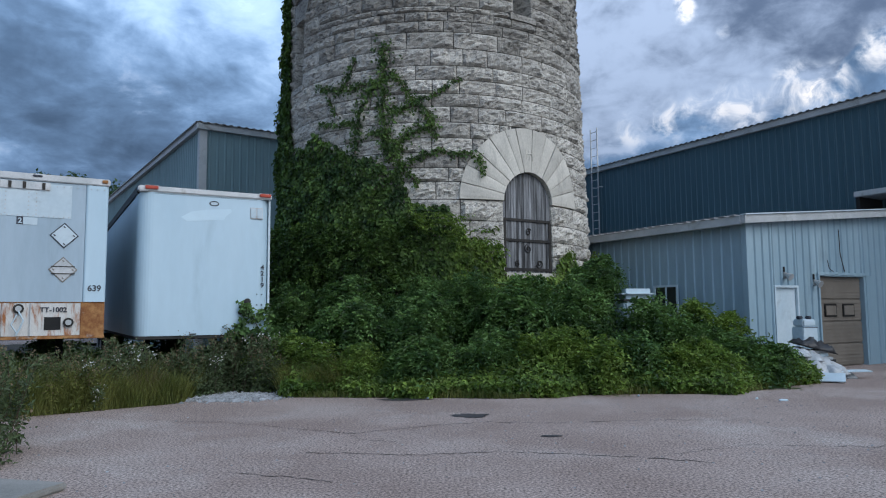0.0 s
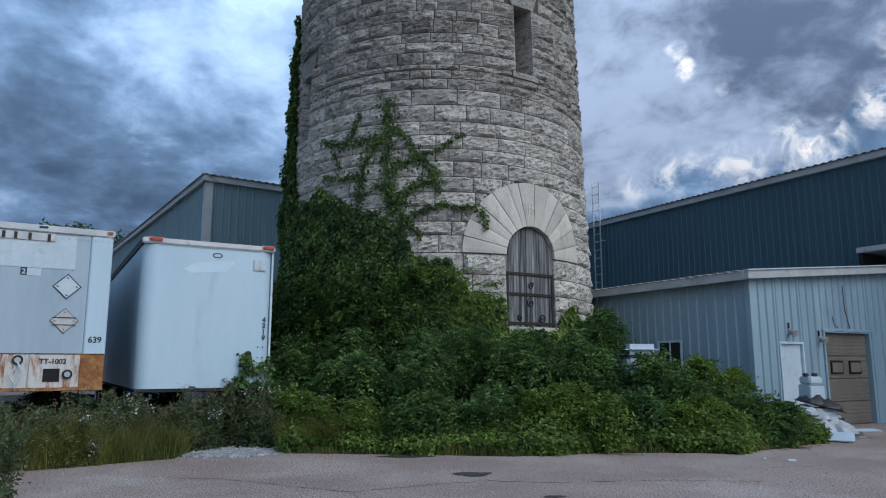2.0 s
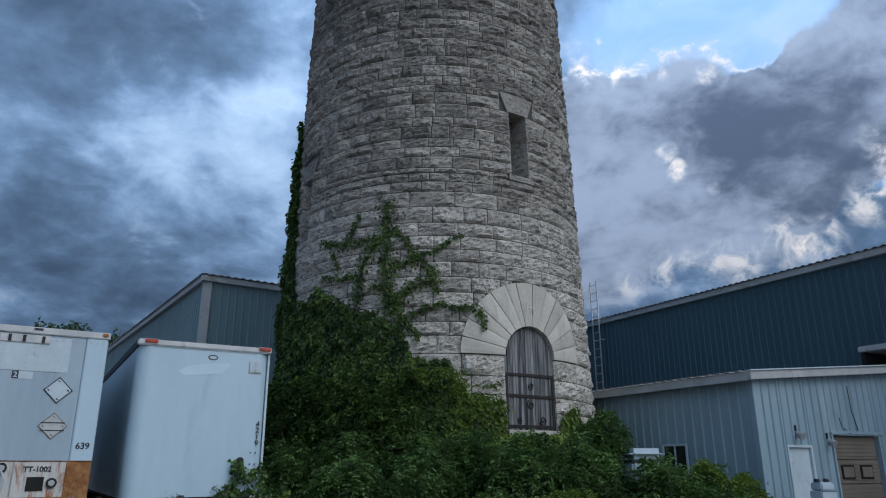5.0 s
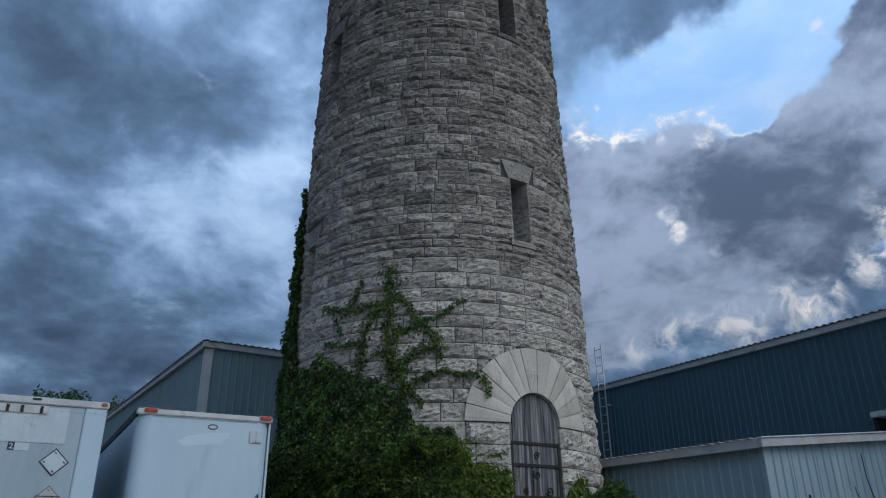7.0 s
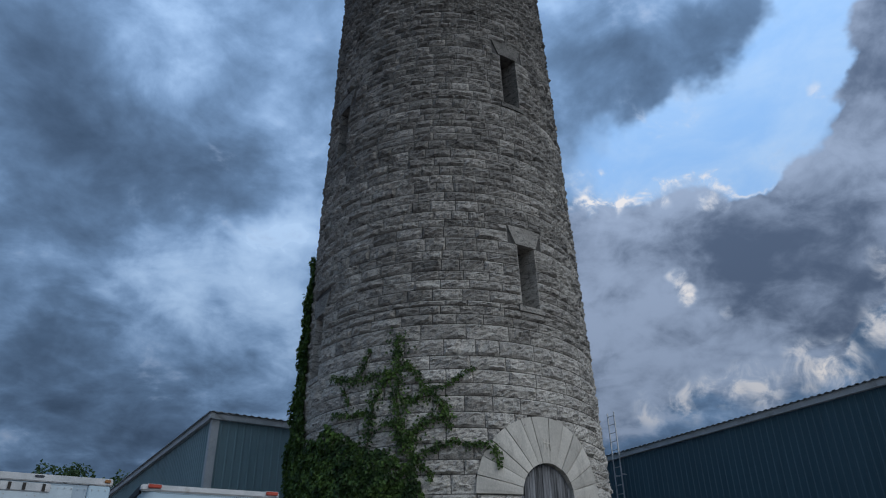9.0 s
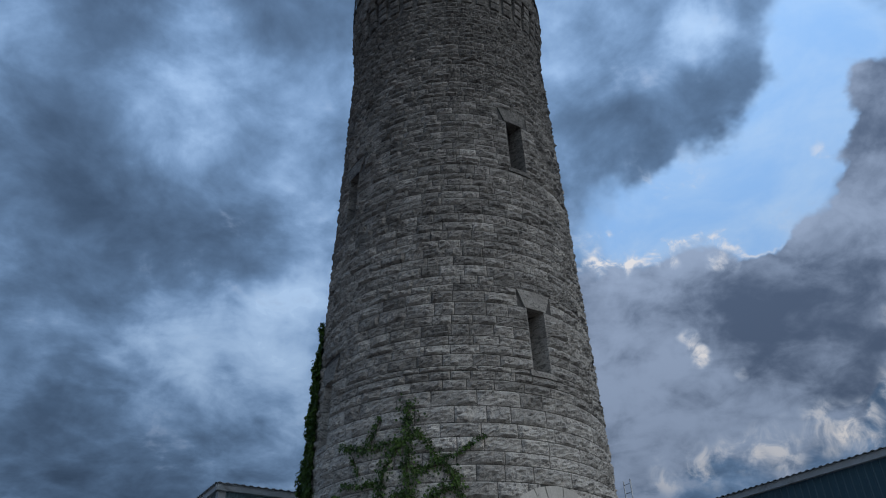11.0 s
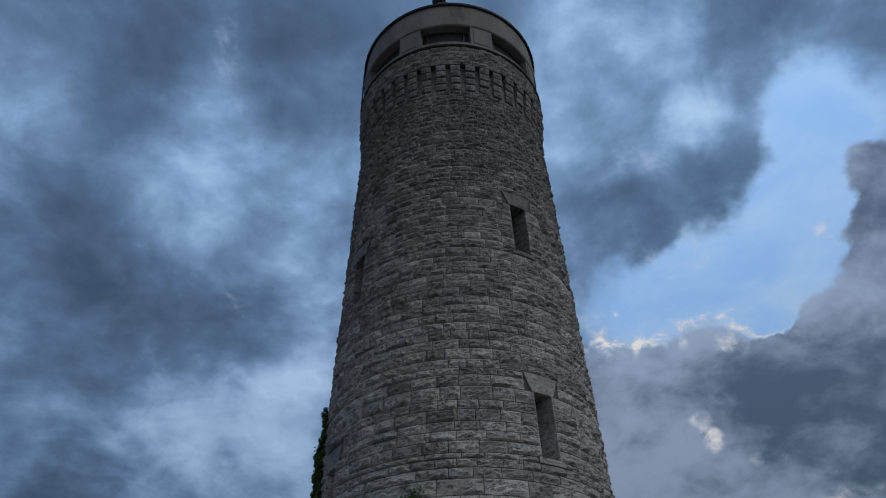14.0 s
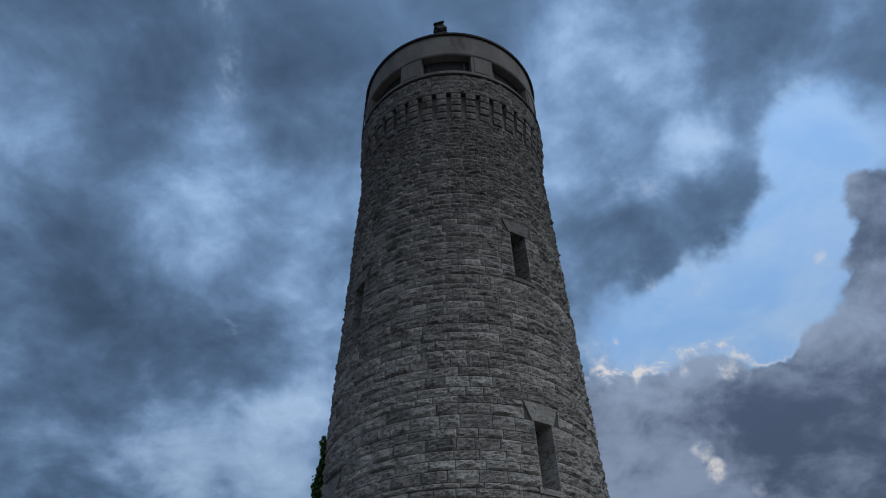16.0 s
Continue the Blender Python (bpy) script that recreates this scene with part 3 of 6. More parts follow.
def tower_windows():
    for phi, z0, z1, w in WINDOWS:
        stone = STONE_DARKENED_PART if z0 > 13 else STONE_GREY_PART
        win = part("window", wrapped(-w / 2 - 0.12, w / 2 + 0.12, z0 - 0.16, z0, -0.5, 0.05, phi), stone, TOWER, "narrow slit window in a dressed stone surround")
        # the lintel, wider at its top
        h, bm = 0.60, bmesh.new()
        rows = []
        for k in range(5):
            t = k / 4 * 2 - 1
            rows.append([bm.verts.new(on_tower(phi + math.degrees(t * half / tower_r(z)), z, out)) for z, half, out in ((z1, w / 2 + 0.06, 0.022), (z1 + h, w / 2 + 0.29, 0.022), (z1 + h, w / 2 + 0.29, -0.5), (z1, w / 2 + 0.06, -0.5))])
        for a, b in zip(rows, rows[1:]):
            for i in range(4):
                j = (i + 1) % 4
                bm.faces.new((a[i], a[j], b[j], b[i]))
        bm.faces.new(rows[0][::-1])
        bm.faces.new(rows[-1])
        bmesh.ops.recalc_face_normals(bm, faces=bm.faces[:])
        part("lintel", bm, stone, win)
        # jambs of coursed blocks, splayed towards the inside
        n = 5
        for side in (-1, 1):
            for k in range(n):
                za, zb = z0 + (z1 - z0) * k / n + 0.006, z0 + (z1 - z0) * (k + 1) / n - 0.006
                bm = bmesh.new()
                a = side * w / 2
                pts = [(a, 0.0), (a - side * 0.12, -0.62), (a + side * 0.3, -0.62), (a + side * 0.02, 0.0)]
                lo = [bm.verts.new(on_tower(phi + math.degrees(x / tower_r(za)), za, out)) for x, out in pts]
                hi = [bm.verts.new(on_tower(phi + math.degrees(x / tower_r(zb)), zb, out)) for x, out in pts]
                bm.faces.new(lo)
                bm.faces.new(hi[::-1])
                for i in range(4):
                    j = (i + 1) % 4
                    bm.faces.new((lo[j], lo[i], hi[i], hi[j]))
                bmesh.ops.recalc_face_normals(bm, faces=bm.faces[:])
                part("jamb_block", bm, stone, win)
        part("window_frame", wrapped(-w / 2 + 0.10, -w / 2 + 0.16, z0, z1, -0.60, -0.54, phi), OLD_WOOD, win)
        # no glass: a near-black sheet gives the slit its inner shade
        part("pane", wrapped(-w / 2 - 0.1, w / 2 + 0.1, z0 - 0.05, z1 + 0.05, -0.70, -0.63, phi), SHADE_BLACK, win, "near-black sheet for the shade in an unglazed opening")


def tower_door():
    phi, zc, inner, outer = DOOR
    arch = part("door_arch", wrapped(-inner - 0.02, inner + 0.02, 2.36, 2.56, -0.5, 0.10, phi), DRESSED, TOWER, "arch of smooth pale dressed voussoirs")
    n, rng = 13, random.Random(3)
    widths = [rng.uniform(0.85, 1.15) for _ in range(n)]
    widths[n // 2 - 1] *= 0.8
    widths[n // 2] *= 1.35
    angle, turn = 0.0, math.pi / sum(widths)
    for k in range(n):
        a0, a1 = angle + 0.006, angle + widths[k] * turn - 0.006
        angle += widths[k] * turn
        bm = bmesh.new()
        grid, back = [], []
        proud = 0.085 + rng.uniform(-0.012, 0.012)
        for i in range(5):
            t = a0 + (a1 - a0) * i / 4
            row, low = [], []
            for j in range(5):
                r = inner + (outer - inner) * j / 4
                x, z = -r * math.cos(t), zc + r * math.sin(t)
                o = proud - (0.012 if i in (0, 4) or j in (0, 4) else 0)
                row.append(bm.verts.new(on_tower(phi + math.degrees(x / tower_r(z)), z, o)))
                low.append(bm.verts.new(on_tower(phi + math.degrees(x / tower_r(z)), z, -0.4)))
            grid.append(row)
            back.append(low)
        for i in range(4):
            for j in range(4):
                bm.faces.new((grid[i][j], grid[i + 1][j], grid[i + 1][j + 1], grid[i][j + 1]))
        for i in range(4):
            for j in (0, 4):
                bm.faces.new((grid[i][j], grid[i + 1][j], back[i + 1][j], back[i][j]))
        for j in range(4):
            for i in (0, 4):
                bm.faces.new((grid[i][j], grid[i][j + 1], back[i][j + 1], back[i][j]))
        bmesh.ops.recalc_face_normals(bm, faces=bm.faces[:])
        part("voussoir", bm, DRESSED, arch)
    # jambs below the springing
    for side in (-1, 1):
        x = side * inner
        for k in range(4):
            z = 2.56 + k * 0.46
            part("jamb_block", wrapped(min(x, x + side * 0.25), max(x, x + side * 0.25), z + 0.006, z + 0.45, -0.45, -0.03, phi, 2), STONE_PART, arch)
    # worn carving on the keystone
    seal = part("keystone_carving", wrapped(-0.10, 0.10, zc + 1.28, zc + 1.31, 0.06, 0.105, phi, 3), DRESSED, arch, "worn carved seal")
    for dx, z0, z1 in ((-0.11, 1.12, 1.42), (0.09, 1.12, 1.42), (-0.01, 1.14, 1.40)):
        part("carved_line", wrapped(dx, dx + 0.02, zc + z0, zc + z1, 0.06, 0.104, phi, 1), DRESSED, seal)
    # the boarded door, set back in the arch: local x right, y inwards
    spot = on_tower(phi, zc, 0)
    door = part("door", prism([(-inner, 2.4)] + [(-inner * math.cos(t), zc + inner * math.sin(t)) for t in np.linspace(0, math.pi, 25)] + [(inner, 2.4)], 0.12, 0.18), OLD_WOOD, TOWER, "round-headed door of grey weathered boards with iron straps", m=pose(spot.x, spot.y, 0, 0, 0, phi))
    x, rng = -inner + 0.02, random.Random(4)
    while x < inner - 0.03:
        w = min(rng.uniform(0.07, 0.10), inner - 0.02 - x)
        top = zc + math.sqrt(max((inner - 0.02) ** 2 - max(abs(x), abs(x + w)) ** 2, 0.0))
        gone = rng.random() < 0.12
        part("board", boxes((x + 0.004, x + w - 0.004, 0.08 + (0.02 if gone else rng.uniform(0, 0.012)), 0.12, 2.45, top)), OLD_WOOD, door)
        x += w
    for z in (3.90, 3.37, 2.62):
        part("iron_strap", boxes((-inner + 0.02, inner - 0.02, 0.055, 0.082, z, z + 0.075), bevel=0.006), IRON, door)
    for x in (-inner + 0.01, inner - 0.09):
        part("side_rail", boxes((x, x + 0.08, 0.06, 0.081, 2.45, 3.9)), IRON, door)
    # forged scrolls
    for cx, cz, size, start in ((0.02, 3.64, 0.10, 0.5), (0.0, 3.20, 0.12, 2.0), (0.38, 2.82, 0.12, 3.5), (-0.36, 2.80, 0.09, 1.0)):
        bm, last = bmesh.new(), None
        for k in range(22):
            t = start + k * 0.42
            r = size * (1 - k / 26)
            p = (cx + r * math.cos(t), 0.065, cz + r * math.sin(t))
            if last:
                rod(bm, last, p, 0.014, 6)
            last = p
        part("scroll_hinge", bm, IRON, door)
    for x, w in ((-0.3, 0.05), (-0.15, 0.13), (0.05, 0.05)):
        part("threshold_scrap", boxes((x, x + w, 0.05, 0.07, 2.46, 2.54)), WHITE, door)
    # near-black sheet for the shade behind the door and a floor under it
    part("door_recess", prism([(-inner - 0.3, 2.3), (-inner - 0.3, 5.3), (inner + 0.3, 5.3), (inner + 0.3, 2.3)], 0.2, 0.28), SHADE_BLACK, TOWER, m=pose(spot.x, spot.y, 0, 0, 0, phi))


def ring_solid(profile, sides=96, phi0=-180.0, phi1=180.0):
    """Turns a closed profile of (r, z) about the tower's axis."""
    bm = bmesh.new()
    whole = phi1 - phi0 > 359.9
    n = sides if whole else sides + 1
    loops = []
    for k in range(n):
        a = radians(phi0 + (phi1 - phi0) * k / sides)
        loops.append([bm.verts.new((r * math.sin(a), -r * math.cos(a), z)) for r, z in profile])
    for k in range(n if whole else n - 1):
        a, b = loops[k], loops[(k + 1) % n]
        for i in range(len(profile)):
            j = (i + 1) % len(profile)
            bm.faces.new((a[i], b[i], b[j], a[j]))
    if not whole:
        bm.faces.new(loops[0])
        bm.faces.new(loops[-1][::-1])
    bmesh.ops.recalc_face_normals(bm, faces=bm.faces[:])
    return bm


def tower_top():
    r0 = tower_r(CORBEL0)
    part("corbel_backing", ring_solid([(r0 - 0.5, CORBEL0 - 0.2), (r0 - 0.035, CORBEL0 - 0.2), (r0 - 0.02, CORBEL1 + 0.1), (r0 - 0.5, CORBEL1 + 0.1)]), STONE_DARKENED, TOWER)
    rng = random.Random(21)
    count, step = 42, 360 / 42
    h = (CORBEL1 - CORBEL0) / 4
    for k in range(count):
        phi = -180 + (k + 0.5) * step
        if abs(phi) > 108:
            continue
        corbel = None
        for i in range(4):
            out = 0.05 + 0.05 * i + rng.uniform(-0.02, 0.02)
            half = math.degrees(0.205 / r0)
            z0, z1 = CORBEL0 + i * h + 0.008, CORBEL0 + (i + 1) * h - 0.008
            v, f = stone_block(phi - half, phi + half, z0, z1, rng, 3, 2, lambda z: r0 + out, 0.02)
            bm = bmesh.new()
            vs = [bm.verts.new(p) for p in v]
            for face in f:
                bm.faces.new([vs[q] for q in face])
            # a body behind the face
            box(bm, -0.20, 0.20, -(r0 + out - 0.03), -(r0 - 0.1), z0, z1, m=pose(0, 0, 0, 0, 0, phi))
            piece = part("corbel" if corbel is None else "corbel_stone", bm, STONE_DARKENED_PART, TOWER if corbel is None else corbel)
            corbel = corbel or piece
    # courses over the corbels
    rt = r0 + 0.22
    part("parapet_core", ring_solid([(rt - 0.6, CORBEL1), (rt - 0.03, CORBEL1), (rt - 0.03, RING), (rt - 0.6, RING)]), MORTAR, TOWER)
    loose_v, loose_f = [], []
    z, n = CORBEL1, 4
    hh = (RING - CORBEL1) / n
    for i in range(n):
        x = -180 + rng.uniform(0, 8)
        end = x + 360
        while x < end:
            s = min(math.degrees(rng.uniform(0.45, 0.95) / rt), end - x)
            v, f = stone_block(x, x + s, z, z + hh, rng, 6, 4, lambda q: rt)
            loose_f += [tuple(q + len(loose_v) for q in face) for face in f]
            loose_v += v
            x += s
        z += hh
    mesh_part("parapet_masonry", loose_v, loose_f, STONE_DARKENED, TOWER, kind="stuff")
    rd = 4.26
    part("ledge", ring_solid([(rd - 0.4, RING), (rt + 0.05, RING), (rt + 0.10, RING + 0.05), (rt + 0.06, RING + 0.12), (rd - 0.4, RING + 0.14)]), IRON, TOWER, "dark metal flashing ledge")
    # the drum with its eight wide windows
    z0, za, zb, z1 = RING + 0.13, 28.67, 29.92, DRUM_TOP
    part("drum_sill", ring_solid([(rd - 0.35, z0), (rd + 0.04, z0), (rd + 0.04, za - 0.05), (rd, za), (rd - 0.35, za)]), DRUM, TOWER)
    for k in range(8):
        c = -1.0 + k * 45
        pier = part("pier", ring_solid([(rd - 0.35, za), (rd, za), (rd, zb), (rd - 0.35, zb)], 8, c + 15.5, c + 29.5), DRUM, TOWER)
        part("pier_block", ring_solid([(rd + 0.001, za + 0.02), (rd + 0.03, za + 0.05), (rd + 0.03, zb - 0.07), (rd + 0.001, zb - 0.04)], 6, c + 17.5, c + 27.5), DRUM, pier)
        # near-black sheet closes each window in place of a shaded room
        win = part("drum_window", ring_solid([(rd - 0.42, za), (rd - 0.37, za), (rd - 0.37, zb), (rd - 0.42, zb)], 8, c - 16, c + 16), SHADE_BLACK, TOWER, "near-black sheet for the shade in a wide window opening")
        for q in (c - 12.5, c + 11.5):
            part("mullion", ring_solid([(rd - 0.36, za), (rd - 0.30, za), (rd - 0.30, zb), (rd - 0.36, zb)], 1, q, q + 1.2), IRON, win)
    part("drum_band", ring_solid([(rd - 0.35, zb), (rd + 0.01, zb), (rd + 0.06, zb + 0.06), (rd + 0.06, zb + 0.62), (rd + 0.02, zb + 0.68), (rd - 0.35, zb + 0.68)]), DRUM, TOWER)
    part("drum_wall", ring_solid([(rd - 0.35, zb + 0.68), (rd, zb + 0.68), (rd, z1), (rd - 0.35, z1)]), DRUM, TOWER)
    part("roof", ring_solid([(0.02, z1 + 0.25), (0.02, z1 + 0.1), (rd - 0.3, z1), (rd + 0.10, z1 - 0.06), (rd + 0.13, z1 + 0.02), (rd + 0.06, z1 + 0.09)]), IRON, TOWER, "dark metal roof edge")
    part("floor_plate", ring_solid([(0.02, RING), (0.02, RING - 0.2), (rt - 0.6, RING - 0.2), (rt - 0.6, RING)]), SHADE_BLACK, TOWER)
    # a pipe run up the drum's flank
    a = radians(-76)
    pipe = part("service_pipe", rods(((4.36 * math.sin(a), -4.36 * math.cos(a), 28.16), (4.36 * math.sin(a), -4.36 * math.cos(a), 31.03), 0.035), ((4.36 * math.sin(a), -4.36 * math.cos(a), 31.03), (4.2 * math.sin(a), -4.2 * math.cos(a), 31.42), 0.035)), IRON, TOWER)
    for z in (28.75, 29.9, 30.85):
        part("pipe_clip", rods(((4.42 * math.sin(a), -4.42 * math.cos(a), z), (4.2 * math.sin(a), -4.2 * math.cos(a), z), 0.03)), IRON, pipe)


def roof_floodlight():
    a = radians(-4)
    b = thing("floodlight", pose(TX + 4.1 * math.sin(a), TY - 4.1 * math.cos(a), DRUM_TOP + 0.02), "dark floodlight on the edge of the tower roof", "floodlight")
    part("base", boxes((-0.12, 0.35, -0.2, 0.2, 0, 0.28), bevel=0.03), IRON, b)
    part("bracket", rods(((0.1, 0, 0.25), (-0.05, 0, 0.55), 0.05), ((0.25, 0, 0.25), (0.1, 0, 0.6), 0.05)), IRON, b)
    part("lamp_head", boxes((-0.28, 0.28, -0.2, 0.25, -0.22, 0.22), bevel=0.06), IRON, b, m=pose(-0.02, 0, 0.78, 0, -35, 10))
    part("visor", boxes((-0.3, 0.3, -0.32, -0.18, 0.16, 0.2)), IRON, b, m=pose(-0.02, 0, 0.78, 0, -35, 10))


tower_windows()
tower_door()
tower_top()
roof_floodlight()


# ---- buildings ----
YARD = 30.0  # all three buildings stand at this angle


def eave(length, m, parent, name="eave_trim"):
    """A gutter-like trim along x, with the roof sheet's corrugated edge above it."""
    part(name, boxes((0, length, -0.16, 0.0, -0.26, -0.03), (0, length, -0.20, -0.16, -0.05, -0.03), (0, length, -0.18, -0.16, -0.26, -0.24), bevel=0.008, segments=1), TRIM, parent, m=m)
    line, x = [], 0.0
    bm = bmesh.new()
    while x < length:
        for dx, h in ((0.0, 0.0), (0.06, 0.035), (0.14, 0.035), (0.20, 0.0)):
            line.append((min(x + dx, length), h))
        x += 0.30
    line.append((length, 0.0))
    front = [[bm.verts.new((x, y, z + h)) for x, h in line] for y, z in ((-0.24, -0.025), (-0.24, 0.0), (0.9, 0.02), (0.9, -0.005))]
    for k in range(4):
        a, b = front[k], front[(k + 1) % 4]
        for i in range(len(line) - 1):
            bm.faces.new((a[i], a[i + 1], b[i + 1], b[i]))
    bmesh.ops.recalc_face_normals(bm, faces=bm.faces[:])
    part("roof_edge", bm, ROOF, parent, m=m)


def left_building():
    b = thing("warehouse", pose(-9.34, 26.5, 0, 0, 0, 34.0), "tall blue-grey steel-sided warehouse behind the trailers", "warehouse")
    h = 8.94
    part("front_wall", ribbed(0.0, 17, 0, h - 0.1), PANEL, b)
    part("side_wall", ribbed(0, 40, 0, h - 0.1), PANEL, b, m=pose(0.004, 40, 0, 0, 0, -90))
    part("corner_trim", boxes((-0.06, 0.22, -0.07, -0.045, 0, h - 0.26), (-0.07, -0.045, -0.045, 0.22, 0, h - 0.26)), TRIM, b, "pale steel corner trim")
    eave(17.2, pose(-0.2, 0, h), b)
    eave(40.4, pose(0, 40.2, h, 0, 0, -90), b)
    part("roof", boxes((0.7, 17, 0.7, 40, h - 0.1, h + 0.01)), ROOF, b)
    part("back_wall", boxes((16.88, 17, 0.13, 40, 0, h - 0.11), (0.13, 17, 39.88, 40, 0, h - 0.11)), PANEL, b)
    return b


def right_building():
    # its long wall runs along v through (15.3, 23.4)
    b = thing("warehouse", pose(15.3, 23.4, 0, 0, 0, YARD), "large deep-blue steel warehouse with pale gutter", "warehouse")
    h, back, near = 9.0, 19.0, 16.0
    part("side_wall", ribbed(0, back + near, 0, h - 0.1, pitch=0.30), BLUE_PANEL, b, m=pose(0, back, 0, 0, 0, -90))
    eave(back + near, pose(0, back, h, 0, 0, -90), b)
    part("end_wall", boxes((0.13, 20, back - 0.12, back, 0, h - 0.11), (0.13, 20, -near, -near + 0.12, 0, h - 0.11), (19.88, 20, -near + 0.12, back - 0.12, 0, h - 0.11)), BLUE_PANEL, b)
    part("roof", boxes((0.7, 20, -near, back, h - 0.1, h + 0.01)), ROOF, b)
    return b


def crumpled_strip(x0, x1, z):
    """A bent strip of sheet along the head of an opening."""
    bm, last = bmesh.new(), None
    for k in range(37):
        x = x0 + (x1 - x0) * k / 36
        dz, dy = 0.05 * noise.noise((x * 3.1, 0.0, 2.0)), 0.04 * noise.noise((x * 4.3, 1.0, 5.0))
        row = [bm.verts.new(p) for p in ((x, -0.075 + dy, z - 0.02 + dz), (x, -0.07 + dy, z + 0.05 + dz * 0.5), (x, -0.045, z + 0.05), (x, -0.045, z - 0.02))]
        if last:
            for i in range(4):
                j = (i + 1) % 4
                bm.faces.new((last[i], last[j], row[j], row[i]))
        last = row
    bmesh.ops.recalc_face_normals(bm, faces=bm.faces[:])
    return bm


def shed():
    # front corner at (7.6, 17.41); the front wall runs along u, the side wall along v
    b = thing("steel_shed", pose(7.6, 17.41, 0, 0, 0, YARD), "low pale blue steel-sided shed with white fascia", "shed")
    w, d, h0, h1 = 9.6, 9.5, 3.79, 4.62

    def top(x):
        return h0 + (h1 - h0) * x / w
    # door openings: the man door 1.0 to 2.0, the garage door 2.95 to 5.15
    part("front_wall", ribbed(0, 1.0, 0, top(0), top(1.0)), PALE_PANEL, b)
    part("front_wall", ribbed(1.0, 2.0, 2.2, top(1.0), top(2.0)), PALE_PANEL, b)
    part("front_wall", ribbed(2.0, 2.9, 0, top(2.0), top(2.9)), PALE_PANEL, b)
    part("front_wall", ribbed(2.9, 5.15, 2.55, top(2.9), top(5.15)), PALE_PANEL, b)
    part("front_wall", ribbed(5.15, w, 0, top(5.15), top(w)), PALE_PANEL, b)
    part("side_wall", ribbed(0, d, 0, h0), PALE_PANEL, b, m=pose(0.002, d, 0, 0, 0, -90))
    part("corner_trim", boxes((-0.05, 0.10, -0.055, -0.04, 0, h0 - 0.02), (-0.055, -0.04, -0.04, 0.10, 0, h0 - 0.02)), PALE_PANEL, b)
    part("roof", prism([(-0.25, h0 + 0.02), (w, h1 + 0.04), (w, h1 + 0.12), (-0.25, h0 + 0.10)], -0.12, d), ROOF, b)
    part("fascia", prism([(-0.30, h0 - 0.08), (w, h1 - 0.06), (w, h1 + 0.14), (-0.30, h0 + 0.12)], -0.24, -0.125), TRIM, b, "white metal fascia with rolled edge")
    part("fascia_lip", prism([(-0.32, h0 + 0.125), (w, h1 + 0.145), (w, h1 + 0.175), (-0.32, h0 + 0.155)], -0.28, -0.12), WHITE, b)
    part("eave_trim", boxes((-0.34, -0.255, -0.12, d, h0 - 0.10, h0 + 0.12), bevel=0.01), TRIM, b)
    bm = bmesh.new()
    for i in range(int(d / 0.3)):
        box(bm, -0.40, 0.3, i * 0.3, i * 0.3 + 0.17, h0 + 0.125, h0 + 0.155)
    part("roof_edge", bm, ROOF, b)
    # the man door
    part("door_frame", boxes((1.0, 1.06, -0.05, 0.10, 0, 2.2), (1.94, 2.0, -0.05, 0.10, 0, 2.2), (1.06, 1.94, -0.05, 0.10, 2.14, 2.2)), WHITE, b)
    door = part("door", boxes((1.065, 1.935, 0.02, 0.07, 0.03, 2.135), bevel=0.006), WHITE, b, "plain white steel door")
    part("door_handle", rods(((1.86, 0.02, 1.02), (1.86, -0.05, 1.02), 0.02), ((1.86, -0.05, 1.02), (1.76, -0.05, 1.02), 0.011)), ALUMINIUM, door)
    # the garage door
    part("door_frame", boxes((2.9, 2.96, -0.05, 0.12, 0, 2.55), (5.05, 5.15, -0.05, 0.12, 0, 2.55), (2.96, 5.05, -0.05, 0.12, 2.47, 2.55)), PALE_PANEL, b)
    gate = part("garage_door", boxes((2.965, 5.045, 0.10, 0.13, 0.01, 2.465)), TAN, b, "tan sectional overhead garage door")
    for i in range(4):
        z = 0.03 + i * 0.61
        bm = boxes((2.975, 5.035, 0.065, 0.10, z, z + 0.585), bevel=0.012)
        for k in range(1, 6):
            box(bm, 2.98, 5.03, 0.055, 0.066, z + k * 0.1 - 0.02, z + k * 0.1 + 0.02)
        part("panel", bm, TAN, gate)
    for x in (3.25, 4.10):
        frame_bm = boxes((x, x + 0.56, 0.03, 0.064, 1.36, 1.72), bevel=0.012)
        part("window_frame", frame_bm, IRON, gate)
        part("pane", boxes((x + 0.05, x + 0.51, 0.022, 0.03, 1.41, 1.67), bevel=0.003), TAN, gate, "dusty brown pane")
    part("door_jamb", boxes((5.155, 5.52, -0.06, -0.038, 0, 2.52), bevel=0.006), PALE_PANEL, b, "broad pale jamb board")
    part("torn_flashing", crumpled_strip(2.88, 5.3, 2.53), PALE_PANEL, b, "bent torn strip of pale flashing")
    # lamps by the doors
    for x, z in ((1.45, 2.42), (2.72, 2.25)):
        lamp = part("wall_lamp", boxes((x - 0.06, x + 0.06, -0.07, -0.035, z - 0.05, z + 0.12), bevel=0.01), ALUMINIUM, b, "small grey wall lamp")
        bm = bmesh.new()
        rod(bm, (x, -0.07, z + 0.06), (x, -0.22, z - 0.02), 0.05, 10, 0.10)
        part("shade", bm, ALUMINIUM, lamp)
        part("photocell", rods(((x - 0.05, -0.06, z + 0.12), (x - 0.05, -0.06, z + 0.26), 0.025)), IRON, lamp)
    # loose cable
    part("cable", rods(((3.95, -0.05, 3.78), (3.97, -0.05, 3.1), 0.012), ((3.97, -0.05, 3.1), (4.12, -0.06, 2.6), 0.012)), IRON, b)
